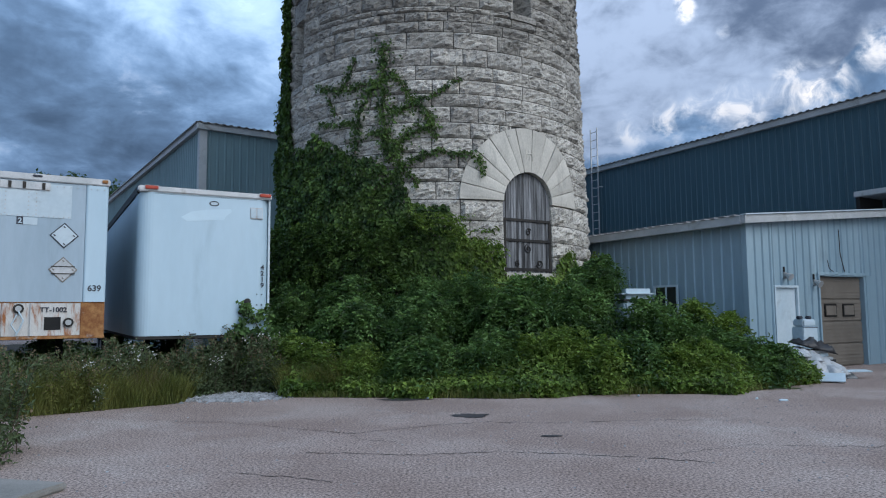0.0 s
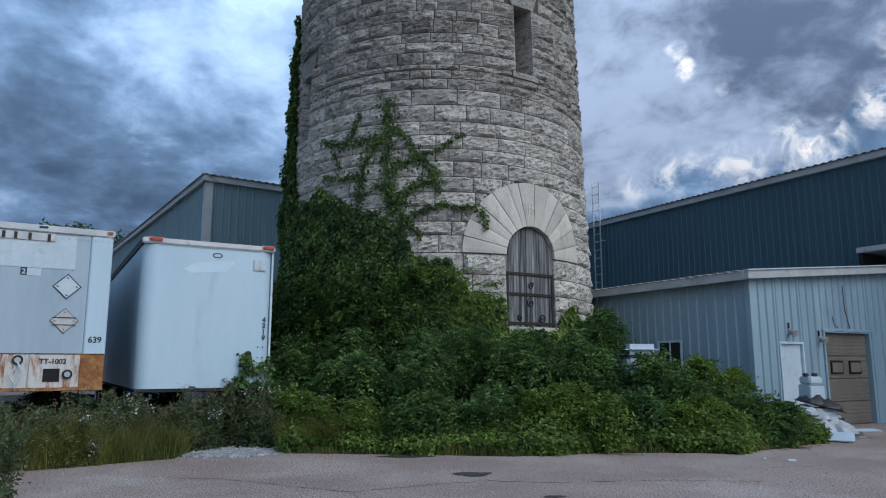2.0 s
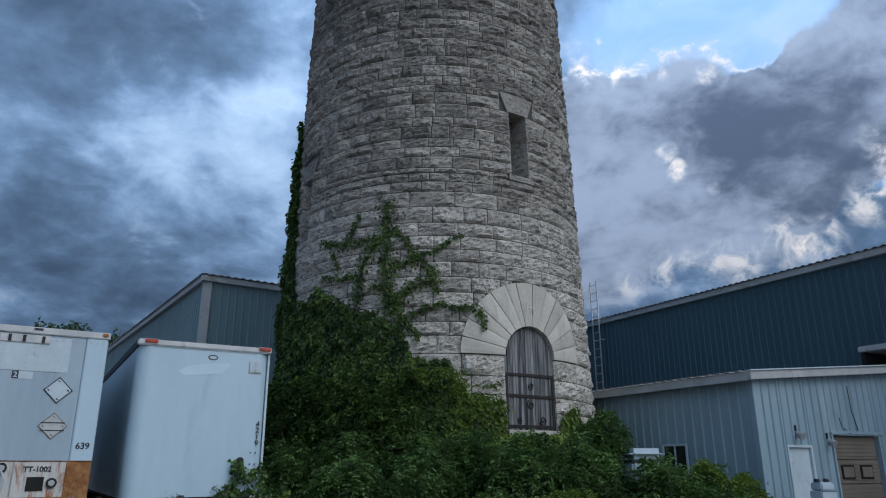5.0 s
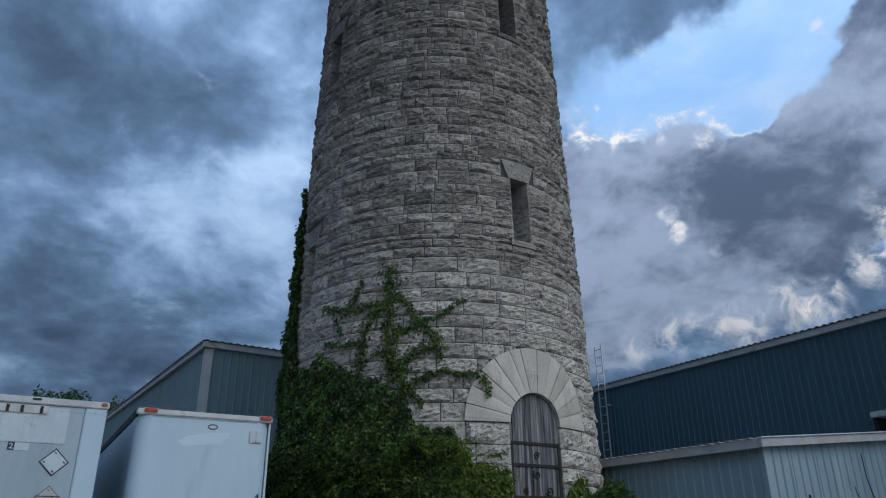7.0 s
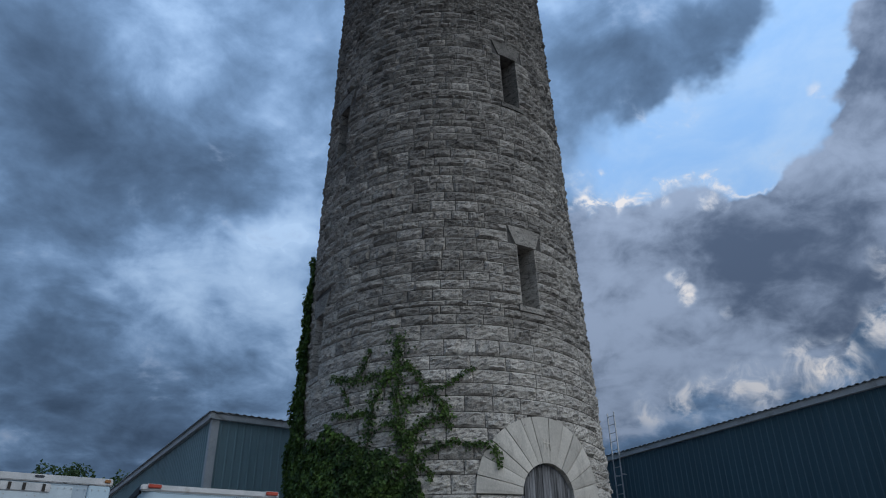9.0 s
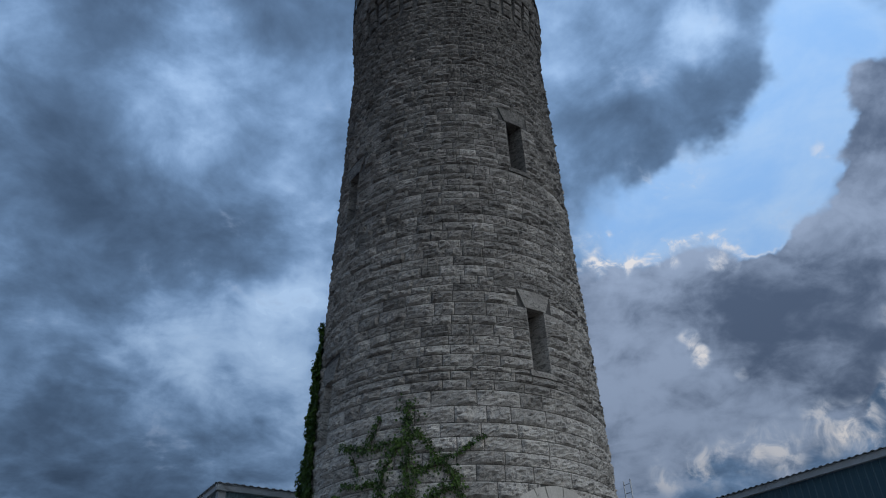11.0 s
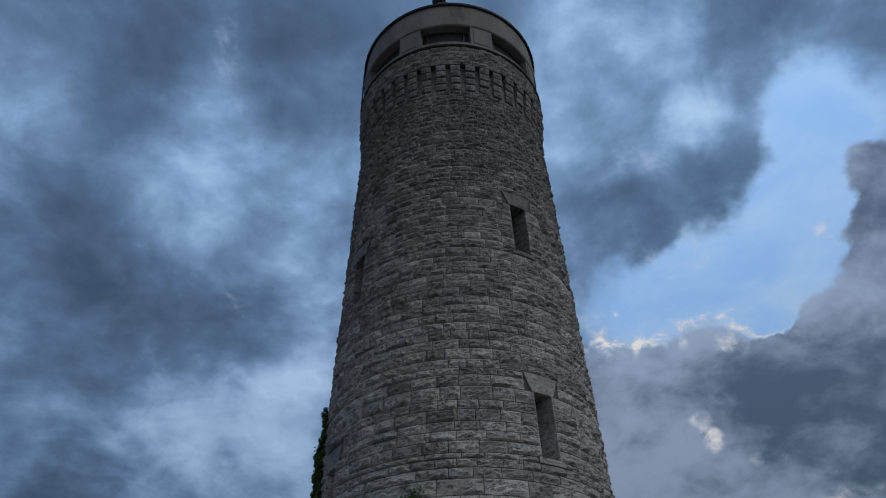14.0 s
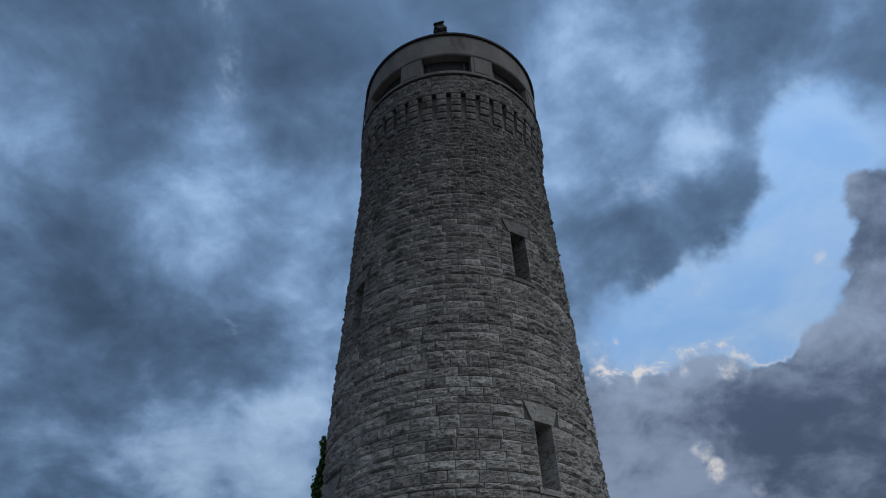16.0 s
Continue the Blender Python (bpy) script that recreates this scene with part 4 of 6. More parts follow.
    part("cable", rods(((3.35, -0.05, 2.92), (3.40, -0.06, 2.68), 0.010), ((3.40, -0.06, 2.68), (3.58, -0.06, 2.6), 0.010)), IRON, b)
    # side window and the box beside it
    win = part("window", boxes((-0.06, -0.045, 2.2, 2.95, 1.45, 2.22)), GLASS_DARK, b, "dark side window")
    part("window_frame", boxes((-0.09, -0.06, 2.14, 2.2, 1.4, 2.28), (-0.09, -0.06, 2.95, 3.01, 1.4, 2.28), (-0.09, -0.06, 2.2, 2.95, 2.22, 2.28), (-0.09, -0.06, 2.2, 2.95, 1.4, 1.45), (-0.085, -0.06, 2.55, 2.59, 1.45, 2.22)), WHITE, win)
    # the open lean-to on the roof's far end
    lean = part("canopy_roof", boxes((8.1, w - 0.02, -0.1, 1.8, 5.28, 5.46), bevel=0.02), TRIM, b)
    part("canopy_post", boxes((8.2, 8.36, 0.0, 0.15, top(8.2) + 0.05, 5.28)), WHITE, lean)
    # near-black sheet added for the shade beneath the canopy roof
    part("canopy_back", boxes((8.2, w - 0.02, 1.66, 1.78, top(8.2) + 0.05, 5.28)), SHADE_BLACK, lean)
    part("floor_slab", boxes((0.13, w, 0.13, d, 0.0, 0.06)), CONCRETE, b)
    return b


LEFT = left_building()
RIGHT = right_building()
SHED = shed()


def roof_ladder():
    b = thing("roof_ladder", pose(8.3, 35.52, 0, 0, 0, YARD), "slender aluminium roof ladder rising above the eave", "ladder")
    for y in (0.0, 0.48):
        part("rail", boxes((-0.36, -0.30, y, y + 0.04, 0.0, 11.0)), ALUMINIUM, b)
    bm_z = 0.3
    while bm_z < 10.9:
        part("rung", rods(((-0.33, 0.03, bm_z), (-0.33, 0.49, bm_z), 0.018)), ALUMINIUM, b)
        bm_z += 0.42
    part("wall_bracket", boxes((-0.30, -0.02, 0.0, 0.03, 7.9, 7.95), (-0.30, -0.02, 0.49, 0.52, 7.9, 7.95)), ALUMINIUM, b)
    return b


roof_ladder()


# ---- trailers ----
def trailer_wheels(b, y):
    for x in (0.35, 2.24):
        for dy in (0.0, 1.25):
            bm = bmesh.new()
            rod(bm, (x - 0.27, y + dy, 0.5), (x + 0.27, y + dy, 0.5), 0.5, 28)
            bmesh.ops.bevel(bm, geom=bm.edges[:], offset=0.04, segments=2, affect="EDGES")
            wheel = part("wheel", bm, RUBBER, b)
            part("rim", rods(((x - 0.285, y + dy, 0.5), (x + 0.285, y + dy, 0.5), 0.28), sides=20), ALUMINIUM, wheel)


def trailer_legs(b):
    for x in (0.55, 2.04):
        leg = part("landing_leg", boxes((x - 0.07, x + 0.07, 2.7, 2.84, 0.05, 1.12), bevel=0.01), IRON, b)
        part("foot", boxes((x - 0.14, x + 0.14, 2.64, 2.90, 0.0, 0.05)), IRON, leg)


def writing(text, size, m, parent, material=INK, name="lettering"):
    curve = bpy.data.curves.new(name, "FONT")
    curve.body, curve.size, curve.extrude, curve.align_x = text, size * 1.05, 0.001, "CENTER"
    curve.bevel_depth, curve.bevel_resolution = 0.0035, 0
    ob = new(name, curve)
    dg = bpy.context.evaluated_depsgraph_get()
    data = bpy.data.meshes.new_from_object(ob.evaluated_get(dg))
    bpy.data.objects.remove(ob)
    data.materials.clear()
    data.materials.append(material)
    made = new(name, data)
    made.parent = parent
    made.matrix_basis = m
    return made


def rounded_front(w, z0, z1, depth, r=0.16):
    """The trailer's nose: a panel with rounded upright corners."""
    bm = bmesh.new()
    line = [(0.0, depth)]
    for k in range(9):
        a = math.pi / 2 * k / 8
        line.append((r - r * math.cos(a), r - r * math.sin(a)))
    line += [(w - x, y) for x, y in line[::-1]]
    lo = [bm.verts.new((x, y, z0)) for x, y in line]
    hi = [bm.verts.new((x, y, z1)) for x, y in line]
    for i in range(len(line) - 1):
        bm.faces.new((lo[i], lo[i + 1], hi[i + 1], hi[i]))
    bm.faces.new(hi)
    bm.faces.new(lo[::-1])
    bm.faces.new((lo[-1], lo[0], hi[0], hi[-1]))
    return bm


def white_trailer():
    w = 2.59
    b = thing("box_trailer", pose(-5.91, 13.42, 0, 0, 0, 30.0), "clean white box trailer with rounded front corners", "trailer")
    part("front_panel", rounded_front(w, 1.16, 3.98, 0.5, 0.27), TRAILER, b, smooth=False)
    part("side_panel", boxes((0.005, 0.05, 0.5, 11.2, 1.16, 3.95)), TRAILER, b)
    part("side_panel", boxes((w - 0.05, w - 0.005, 0.5, 11.2, 1.16, 3.95)), TRAILER, b)
    part("top_rail", boxes((-0.02, w + 0.02, -0.03, 0.16, 3.985, 4.10), bevel=0.02), ALUMINIUM, b)
    part("top_rail", boxes((-0.02, 0.06, 0.16, 11.2, 3.955, 4.10), (w - 0.06, w + 0.02, 0.16, 11.2, 3.955, 4.10)), IRON, b)
    part("roof", boxes((0.06, w - 0.06, 0.16, 11.2, 4.0, 4.07)), ALUMINIUM, b)
    part("rear_doors", boxes((0.05, w - 0.05, 11.15, 11.2, 1.16, 3.95)), TRAILER, b)
    part("edge_trim", boxes((w - 0.015, w + 0.025, 0.10, 0.18, 1.16, 3.98)), WHITE, b)
    part("bottom_rail", boxes((0.01, w - 0.01, 0.02, 0.2, 1.10, 1.155), (0.01, 0.12, 0.2, 11.2, 1.10, 1.155), (w - 0.12, w - 0.01, 0.2, 11.2, 1.10, 1.155)), RUBBER, b)
    part("deck", boxes((0.12, w - 0.12, 0.2, 11.2, 1.08, 1.15)), RUBBER, b)
    for x in (0.22, 2.46):
        light = part("marker_light", boxes((x - 0.12, x + 0.12, -0.07, -0.03, 4.03, 4.10), bevel=0.012), RED, b, "red marker light")
        part("light_base", boxes((x - 0.13, x + 0.13, -0.032, -0.028, 4.02, 4.11)), ALUMINIUM, light)
    bm = bmesh.new()
    bmesh.ops.create_circle(bm, cap_ends=True, segments=24, radius=1)
    bmesh.ops.transform(bm, matrix=pose(1.42, -0.004, 3.83, 90) @ Matrix.Diagonal((0.10, 0.055, 1, 1)), verts=bm.verts[:])
    part("badge", bm, INK, b, "oval dark badge")
    bm = bmesh.new()
    bmesh.ops.create_circle(bm, cap_ends=True, segments=24, radius=1)
    bmesh.ops.transform(bm, matrix=pose(1.42, -0.006, 3.83, 90) @ Matrix.Diagonal((0.075, 0.032, 1, 1)), verts=bm.verts[:])
    part("badge", bm, WHITE, b)
    outline = [(0.78, 3.52), (0.98, 3.64), (1.30, 3.70), (1.76, 3.74), (1.78, 3.68), (1.66, 3.58), (1.62, 3.50), (1.40, 3.49), (1.12, 3.46), (0.90, 3.44)]
    part("ghost_mark", prism(outline, -0.0035, -0.001), GHOST, b, "paler ghost of a removed mark")
    bm = bmesh.new()
    for k in range(48):
        rod(bm, (0.30 + k * 0.042, -0.001, 3.962), (0.30 + k * 0.042, -0.010, 3.962), 0.009, 6)
    tagged(part("rivet", bm, IRON, b), kind="stuff")
    # the small permit holder
    plate = part("permit_holder", boxes((2.16, 2.42, -0.02, -0.001, 3.56, 3.80), bevel=0.006), ALUMINIUM, b, "grey metal permit holder")
    for x in (2.17, 2.30):
        part("pocket", boxes((x, x + 0.11, -0.028, -0.021, 3.58, 3.78), bevel=0.004), WHITE, plate)
    # the fleet number, upright
    for k, ch in enumerate("4219"):
        writing(ch, 0.135, pose(2.43, -0.006, 2.50 - k * 0.125, 90), b)
    # couplings near the foot
    for x, z, r in ((2.12, 1.83, 0.065), (1.98, 1.60, 0.04)):
        socket_part = part("air_coupling", rods(((x, -0.001, z), (x, -0.06, z), r), sides=16), IRON, b)
        part("cap", rods(((x, -0.06, z), (x, -0.08, z), r * 0.7), sides=16), RUBBER, socket_part)
    for x in (2.32, 2.42):
        for z in (1.98, 1.76):
            part("bolt", rods(((x, -0.001, z), (x, -0.015, z), 0.014)), INK, b)
    part("nose_guard", rods(((1.0, -0.002, 1.185), (1.12, -0.02, 1.185), 0.012)), IRON, b)
    trailer_wheels(b, 9.6)
    trailer_legs(b)
    return b


def rusty_trailer():
    w = 2.59
    b = thing("box_trailer", pose(-6.28 - 0.845 * w, 12.96 - 0.535 * w, 0, 0, 0, 32.3), "old grey-white box trailer with rusted lower frame", "trailer")
    part("front_panel", boxes((0.0, w - 0.38, 0, 0.5, 1.82, 3.98)), OLD_TRAILER, b)
    part("corner_panel", rounded_front(0.38, 1.82, 3.98, 0.5, 0.05), TRAILER, b, "whiter corner sheet", m=pose(w - 0.378, -0.012, 0))
    # sides and rear doors wear the darker sheet, shade included in its colour
    part("side_panel", boxes((0.0, 0.05, 0.5, 12.5, 1.2, 3.95), (w - 0.05, w, 0.5, 12.5, 1.2, 3.95)), TRAILER_SIDE_SHADE, b)
    part("top_rail", boxes((-0.02, w + 0.02, -0.035, 0.14, 3.985, 4.11), bevel=0.015), ALUMINIUM, b)
    part("roof", boxes((0.0, w, 0.14, 12.5, 3.98, 4.07)), ALUMINIUM, b)
    part("rear_doors", boxes((0.05, w - 0.05, 12.45, 12.5, 1.2, 3.95)), TRAILER_SIDE_SHADE, b)
    part("marker_light", boxes((w - 0.12, w - 0.02, -0.06, -0.036, 4.03, 4.09), bevel=0.01), RUST, b)
    part("marker_light", boxes((1.35, 1.5, -0.05, -0.036, 4.05, 4.09), bevel=0.01), INK, b)
    vent = part("vent_rail", boxes((0.7, 1.63, -0.03, -0.001, 3.82, 3.96), bevel=0.008), ALUMINIUM, b)
    for x in (0.8, 0.98, 1.2, 1.5):
        part("bracket", boxes((x, x + 0.05, -0.045, -0.031, 3.83, 3.95)), IRON, vent)
    patch = part("patch_sheet", boxes((0.4, 1.98, -0.008, -0.001, 3.33, 3.94), bevel=0.002), WHITE, b, "newer riveted white patch sheet")
    bm = bmesh.new()
    for x in (0.75, 0.95, 1.30, 1.42):
        for k in range(8):
            rod(bm, (x, -0.008, 3.38 + k * 0.075), (x, -0.014, 3.38 + k * 0.075), 0.012, 6)
    for k in range(20):
        rod(bm, (0.42 + k * 0.08, -0.008, 3.35), (0.42 + k * 0.08, -0.013, 3.35), 0.01, 6)
        rod(bm, (0.42 + k * 0.11, -0.012, 3.905), (0.42 + k * 0.11, -0.034, 3.905), 0.01, 6)
    tagged(part("rivet", bm, ALUMINIUM, patch), kind="stuff")
    sticker = part("sticker", boxes((1.23, 1.45, -0.006, -0.001, 3.19, 3.32)), WHITE, b)
    part("sticker_square", boxes((1.13, 1.23, -0.006, -0.001, 3.19, 3.33)), INK, sticker)
    writing("2", 0.12, pose(1.18, -0.009, 3.215, 90), sticker, WHITE)
    for z, face, edge in ((3.02, WHITE, INK), (2.40, ALUMINIUM, CONCRETE)):
        holder = part("placard_holder", boxes((-0.168, 0.168, -0.012, -0.001, -0.168, 0.168), bevel=0.004), edge, b, "diamond placard holder", m=pose(1.88, 0, z, 0, 45))
        part("placard", boxes((-0.148, 0.148, -0.02, -0.013, -0.148, 0.148), bevel=0.004), face, holder)
        for i in (-1, 1):
            part("clip", boxes((i * 0.11 - 0.02, i * 0.11 + 0.02, -0.026, -0.021, 0.10, 0.12), (i * 0.11 - 0.02, i * 0.11 + 0.02, -0.026, -0.021, -0.12, -0.10)), edge, holder)
        if edge is CONCRETE:
            part("slat", boxes((-0.19, 0.19, -0.03, -0.021, 0.05, 0.065), (-0.19, 0.19, -0.03, -0.021, -0.08, -0.065)), IRON, holder, m=pose(0, 0, 0, 0, -45))
    writing("639", 0.145, pose(2.40, -0.016, 2.02, 90), b)
    # the frame below, rusting
    part("bumper_plate", boxes((0.0, w - 0.40, 0.02, 0.12, 1.22, 1.80)), RUSTY, b, "white steel plate streaked with rust")
    part("corner_post", boxes((w - 0.40, w - 0.005, 0.0, 0.14, 1.18, 1.80), bevel=0.01), RUST, b, "orange rusted corner post")
    part("bottom_rail", boxes((0.0, w, -0.01, 0.13, 1.16, 1.215), (0, w, 0.01, 0.13, 1.80, 1.825), bevel=0.005), RUST, b)
    for x in (0.35, 0.98, 1.40):
        part("stiffener", boxes((x, x + 0.06, -0.03, 0.02, 1.22, 1.80), bevel=0.006), RUSTY, b)
    # no hole is cut: a near-black sheet paints the shade inside one
    part("opening", boxes((1.62, 1.88, 0.012, 0.02, 1.32, 1.55)), SHADE_BLACK, b)
    for x, z in ((2.0, 1.45), (1.22, 1.70)):
        ring = part("light_socket", rods(((x, 0.02, z), (x, -0.02, z), 0.085), sides=18), IRON, b)
        part("lens", rods(((x, -0.02, z), (x, -0.03, z), 0.05), sides=18), ALUMINIUM, ring)
    hose = part("air_hose", rods(((1.22, -0.03, 1.66), (1.30, -0.06, 1.50), 0.015), ((1.30, -0.06, 1.50), (1.26, -0.06, 1.38), 0.015), ((1.26, -0.06, 1.38), (1.20, -0.05, 1.24), 0.015), ((1.20, -0.03, 1.60), (1.12, -0.05, 1.42), 0.012), ((1.12, -0.05, 1.42), (1.22, -0.05, 1.26), 0.012)), WHITE, b, "frayed white hose")
    writing("TT-1002", 0.115, pose(1.76, 0.01, 1.64, 90), b)
    part("deck", boxes((0.12, w - 0.12, 0.15, 12.5, 1.15, 1.20)), RUBBER, b)
    trailer_wheels(b, 10)
    trailer_legs(b)
    return b


white_trailer()
rusty_trailer()


# ---- soil under the growth ----
# real soil, coloured darker to carry the shade beneath trailers and shrubs
def soil_bed():
    bm = bmesh.new()
    near = [(x, y + 0.12) for x, y in ((-16, 9.6), (-9, 9.6), (-6.4, 11.1), (-4.75, 12.45), (-4.6, 13.4), (-3.3, 13.25), (-0.9, 13.05), (1.2, 12.75), (2.8, 13.25), (4.2, 13.3), (5.4, 13.2), (7.5, 14.7))]
    ring = [bm.verts.new((x, y, 0.004)) for x, y in near + [(7.4, 17.2), (3.5, 24), (-2, 30), (-9, 26), (-22, 40), (-30, 24)]]
    bm.faces.new(ring)
    bmesh.ops.triangulate(bm, faces=bm.faces[:])
    return tagged(part("soil_bed", bm, SOIL), "weedy soil, darkened for the shade beneath trailers and shrubs", "soil", kind="structure")


soil_bed()


# ---- ivy on the tower ----
def ivy_top(phi):
    """How high the closed ivy reaches."""
    knots = [(-115, 7.5), (-100, 10.5), (-88, 13.0), (-73, 12.2), (-67, 10.2), (-63, 7.4), (-58, 6.3), (-50, 6.1), (-41, 6.15), (-33, 6.05), (-27, 5.75), (-19, 5.45), (-9.6, 5.05), (-6.6, 4.45), (0, 4.15),
             (6, 3.75), (12, 3.5), (21, 3.25), (22.3, 2.8), (40, 2.5), (43, 3.0), (57, 3.1), (75, 2.8), (95, 2.5)]
    return np.interp(phi, [k[0] for k in knots], [k[1] for k in knots])


STRANDS = [  # width in metres, then phi and z along the strand
    (0.30, [(-15.8, 8.55), (-15.6, 7.73), (-15.6, 6.79), (-14.1, 5.6)]), (0.17, [(-17, 7.5), (-20.3, 7.52), (-28.9, 7.42), (-36.9, 7.54), (-42, 7.7)]), (0.10, [(-30, 7.55), (-27.8, 7.86), (-25.8, 8.25)]),
    (0.24, [(-18, 7.5), (-20.1, 7.26), (-24, 6.73), (-25.2, 5.7)]), (0.13, [(-40, 6.64), (-32, 6.5), (-25.6, 6.56)]), (0.16, [(-13, 7.8), (-12, 7.65), (-5.6, 6.99), (-0.5, 6.55), (0.2, 6.3)]),
    (0.24, [(0, 6.5), (0.2, 6.3), (-6.2, 6.13), (-12.6, 5.79), (-13, 5.4)]), (0.08, [(-7, 6.97), (0.2, 7.07), (5.3, 7.36), (9, 7.55)]), (0.20, [(-14, 6.6), (-10.7, 6.76), (-5.6, 6.83)]),
    (0.14, [(-10, 5.2), (-8.9, 5.31), (-4, 5.5), (3, 5.68), (5.7, 5.55), (12, 5.6), (16, 5.3)]), (0.26, [(-10.4, 5.9), (-9.6, 5.0)]), (0.05, [(-36.7, 7.34), (-32.1, 6.7)]), (0.15, [(-21.2, 6.15), (-14.2, 6.16)]),
    (0.12, [(0.2, 6.3), (0.6, 5.95)]), (0.12, [(-8, 5.1), (-5, 4.9), (-4.5, 4.7)]), (0.10, [(14.5, 5.55), (15.5, 5.0)]),
]


def tower_points(phi, z, out):
    r = 22.0 * (0.2175 - 0.0295 * (z - 1.6) / 21.6) + out
    a = np.radians(phi)
    normal = np.stack([np.sin(a), -np.cos(a), np.full_like(a, 0.35)], 1)
    return np.stack([r * np.sin(a), -r * np.cos(a), z], 1), normal


def make_ivy():
    rng = np.random.default_rng(3)
    ivy = thing("ivy", pose(TX, TY, 0), "dense dark green ivy climbing the tower wall", "ivy")
    # closed cover, in four sheets so that each is a mass of its own
    n = 230000
    phi, z = rng.uniform(-115, 95, n), rng.uniform(0.3, 13.2, n)
    ragged = np.array([noise.noise((p * 0.11, q * 0.9, 4.0)) + 0.6 * noise.noise((p * 0.35, q * 2.6, 9.0)) for p, q in zip(phi, z)])
    top = ivy_top(phi)
    keep = (z < top + ragged * 0.45) & ~((phi > 21.5) & (phi < 41.5) & (z > 2.5)) & ((z < top - 0.6) | (rng.random(n) < 0.75))
    phi, z, ragged = phi[keep], z[keep], ragged[keep]
    thick = np.clip((ivy_top(phi) - z) * 0.10, 0.02, np.where(phi < -62, 0.08, 0.30)) + np.where(phi < -62, 0.26, 0.30) * np.clip(ragged, 0, 1)
    pts, nrm = tower_points(phi, z, 0.07 + thick * rng.uniform(0.25, 1.0, len(phi)))
    young = phi > 4 + ragged * 6
    v, f = leaves(pts[~young], nrm[~young], 0.098, 0.42, 0.9, 0.85, rng)
    mesh_part("foliage", v, f, IVY, ivy, kind="stuff")
    v, f = leaves(pts[young], nrm[young], 0.105, 0.36, 0.9, 0.85, rng)
    tagged(mesh_part("young_foliage", v, f, SHRUB_PALE, ivy, kind="stuff"), "lighter green young ivy leaves", kind="stuff")
    # leafy tufts that hang out from the cover
    n = 900
    phi, z = rng.uniform(-75, -4, n), rng.uniform(0.8, 3.9, n)
    keep = z < ivy_top(phi) - 0.1
    pts, nrm = tower_points(phi[keep], z[keep], 0.3 + rng.uniform(0.0, 0.12, keep.sum()))
    v, f = shoots(pts, nrm + rng.normal(0, 0.45, nrm.shape), 0.34, 6, 0.12, 0.7, 0.6, rng)
    mesh_part("hanging_tuft", v, f, IVY, ivy, kind="stuff")
    # the spray that reaches towards the door
    n = 42
    phi = rng.uniform(-8, 16, n)
    pts, nrm = tower_points(phi, 4.05 - (phi + 8) * 0.026 + rng.uniform(-0.45, 0.12, n), 0.3 + rng.uniform(0.0, 0.25, n))
    v, f = shoots(pts, nrm * 0.6 + np.array([0.9, 0.0, 0.05]) + rng.normal(0, 0.2, nrm.shape), 0.62, 9, 0.13, 0.35, 0.42, rng)
    mesh_part("reaching_spray", v, f, SHRUB_PALE, ivy, kind="stuff")
    # single strands over the bare stone
    bark_bm = bmesh.new()
    ps, ns = [], []
    for width, line in STRANDS:
        last = None
        for (pa, za), (pb, zb) in zip(line, line[1:]):
            length = math.hypot(math.radians(pb - pa) * 4.6, zb - za)
            count = int(length * (620 * width + 60))
            t = rng.random(count)
            off = rng.normal(0, width * 0.38, (count, 2)) * (0.5 + rng.random((count, 1)))
            zz = za + (zb - za) * t + off[:, 0]
            pp = pa + (pb - pa) * t + np.degrees(off[:, 1] / 4.6)
            p, q = tower_points(pp, zz, 0.05 + rng.uniform(0.0, 0.12, count))
            ps.append(p)
            ns.append(q)
            steps = max(int(length / 0.25), 1)
            for k in range(steps + 1):
                s = k / steps
                here = on_tower(pa + (pb - pa) * s + rng.normal(0, 0.35), za + (zb - za) * s + rng.normal(0, 0.02), 0.045)
                if last:
                    rod(bark_bm, last, here, 0.014 + width * 0.03, 5)
                last = here
    v, f = leaves(np.concatenate(ps), np.concatenate(ns), 0.070, 0.45, 0.8, 0.85, rng)
    mesh_part("strand_foliage", v, f, IVY, ivy, kind="stuff")
    part("vine_stem", bark_bm, BARK, ivy)


make_ivy()


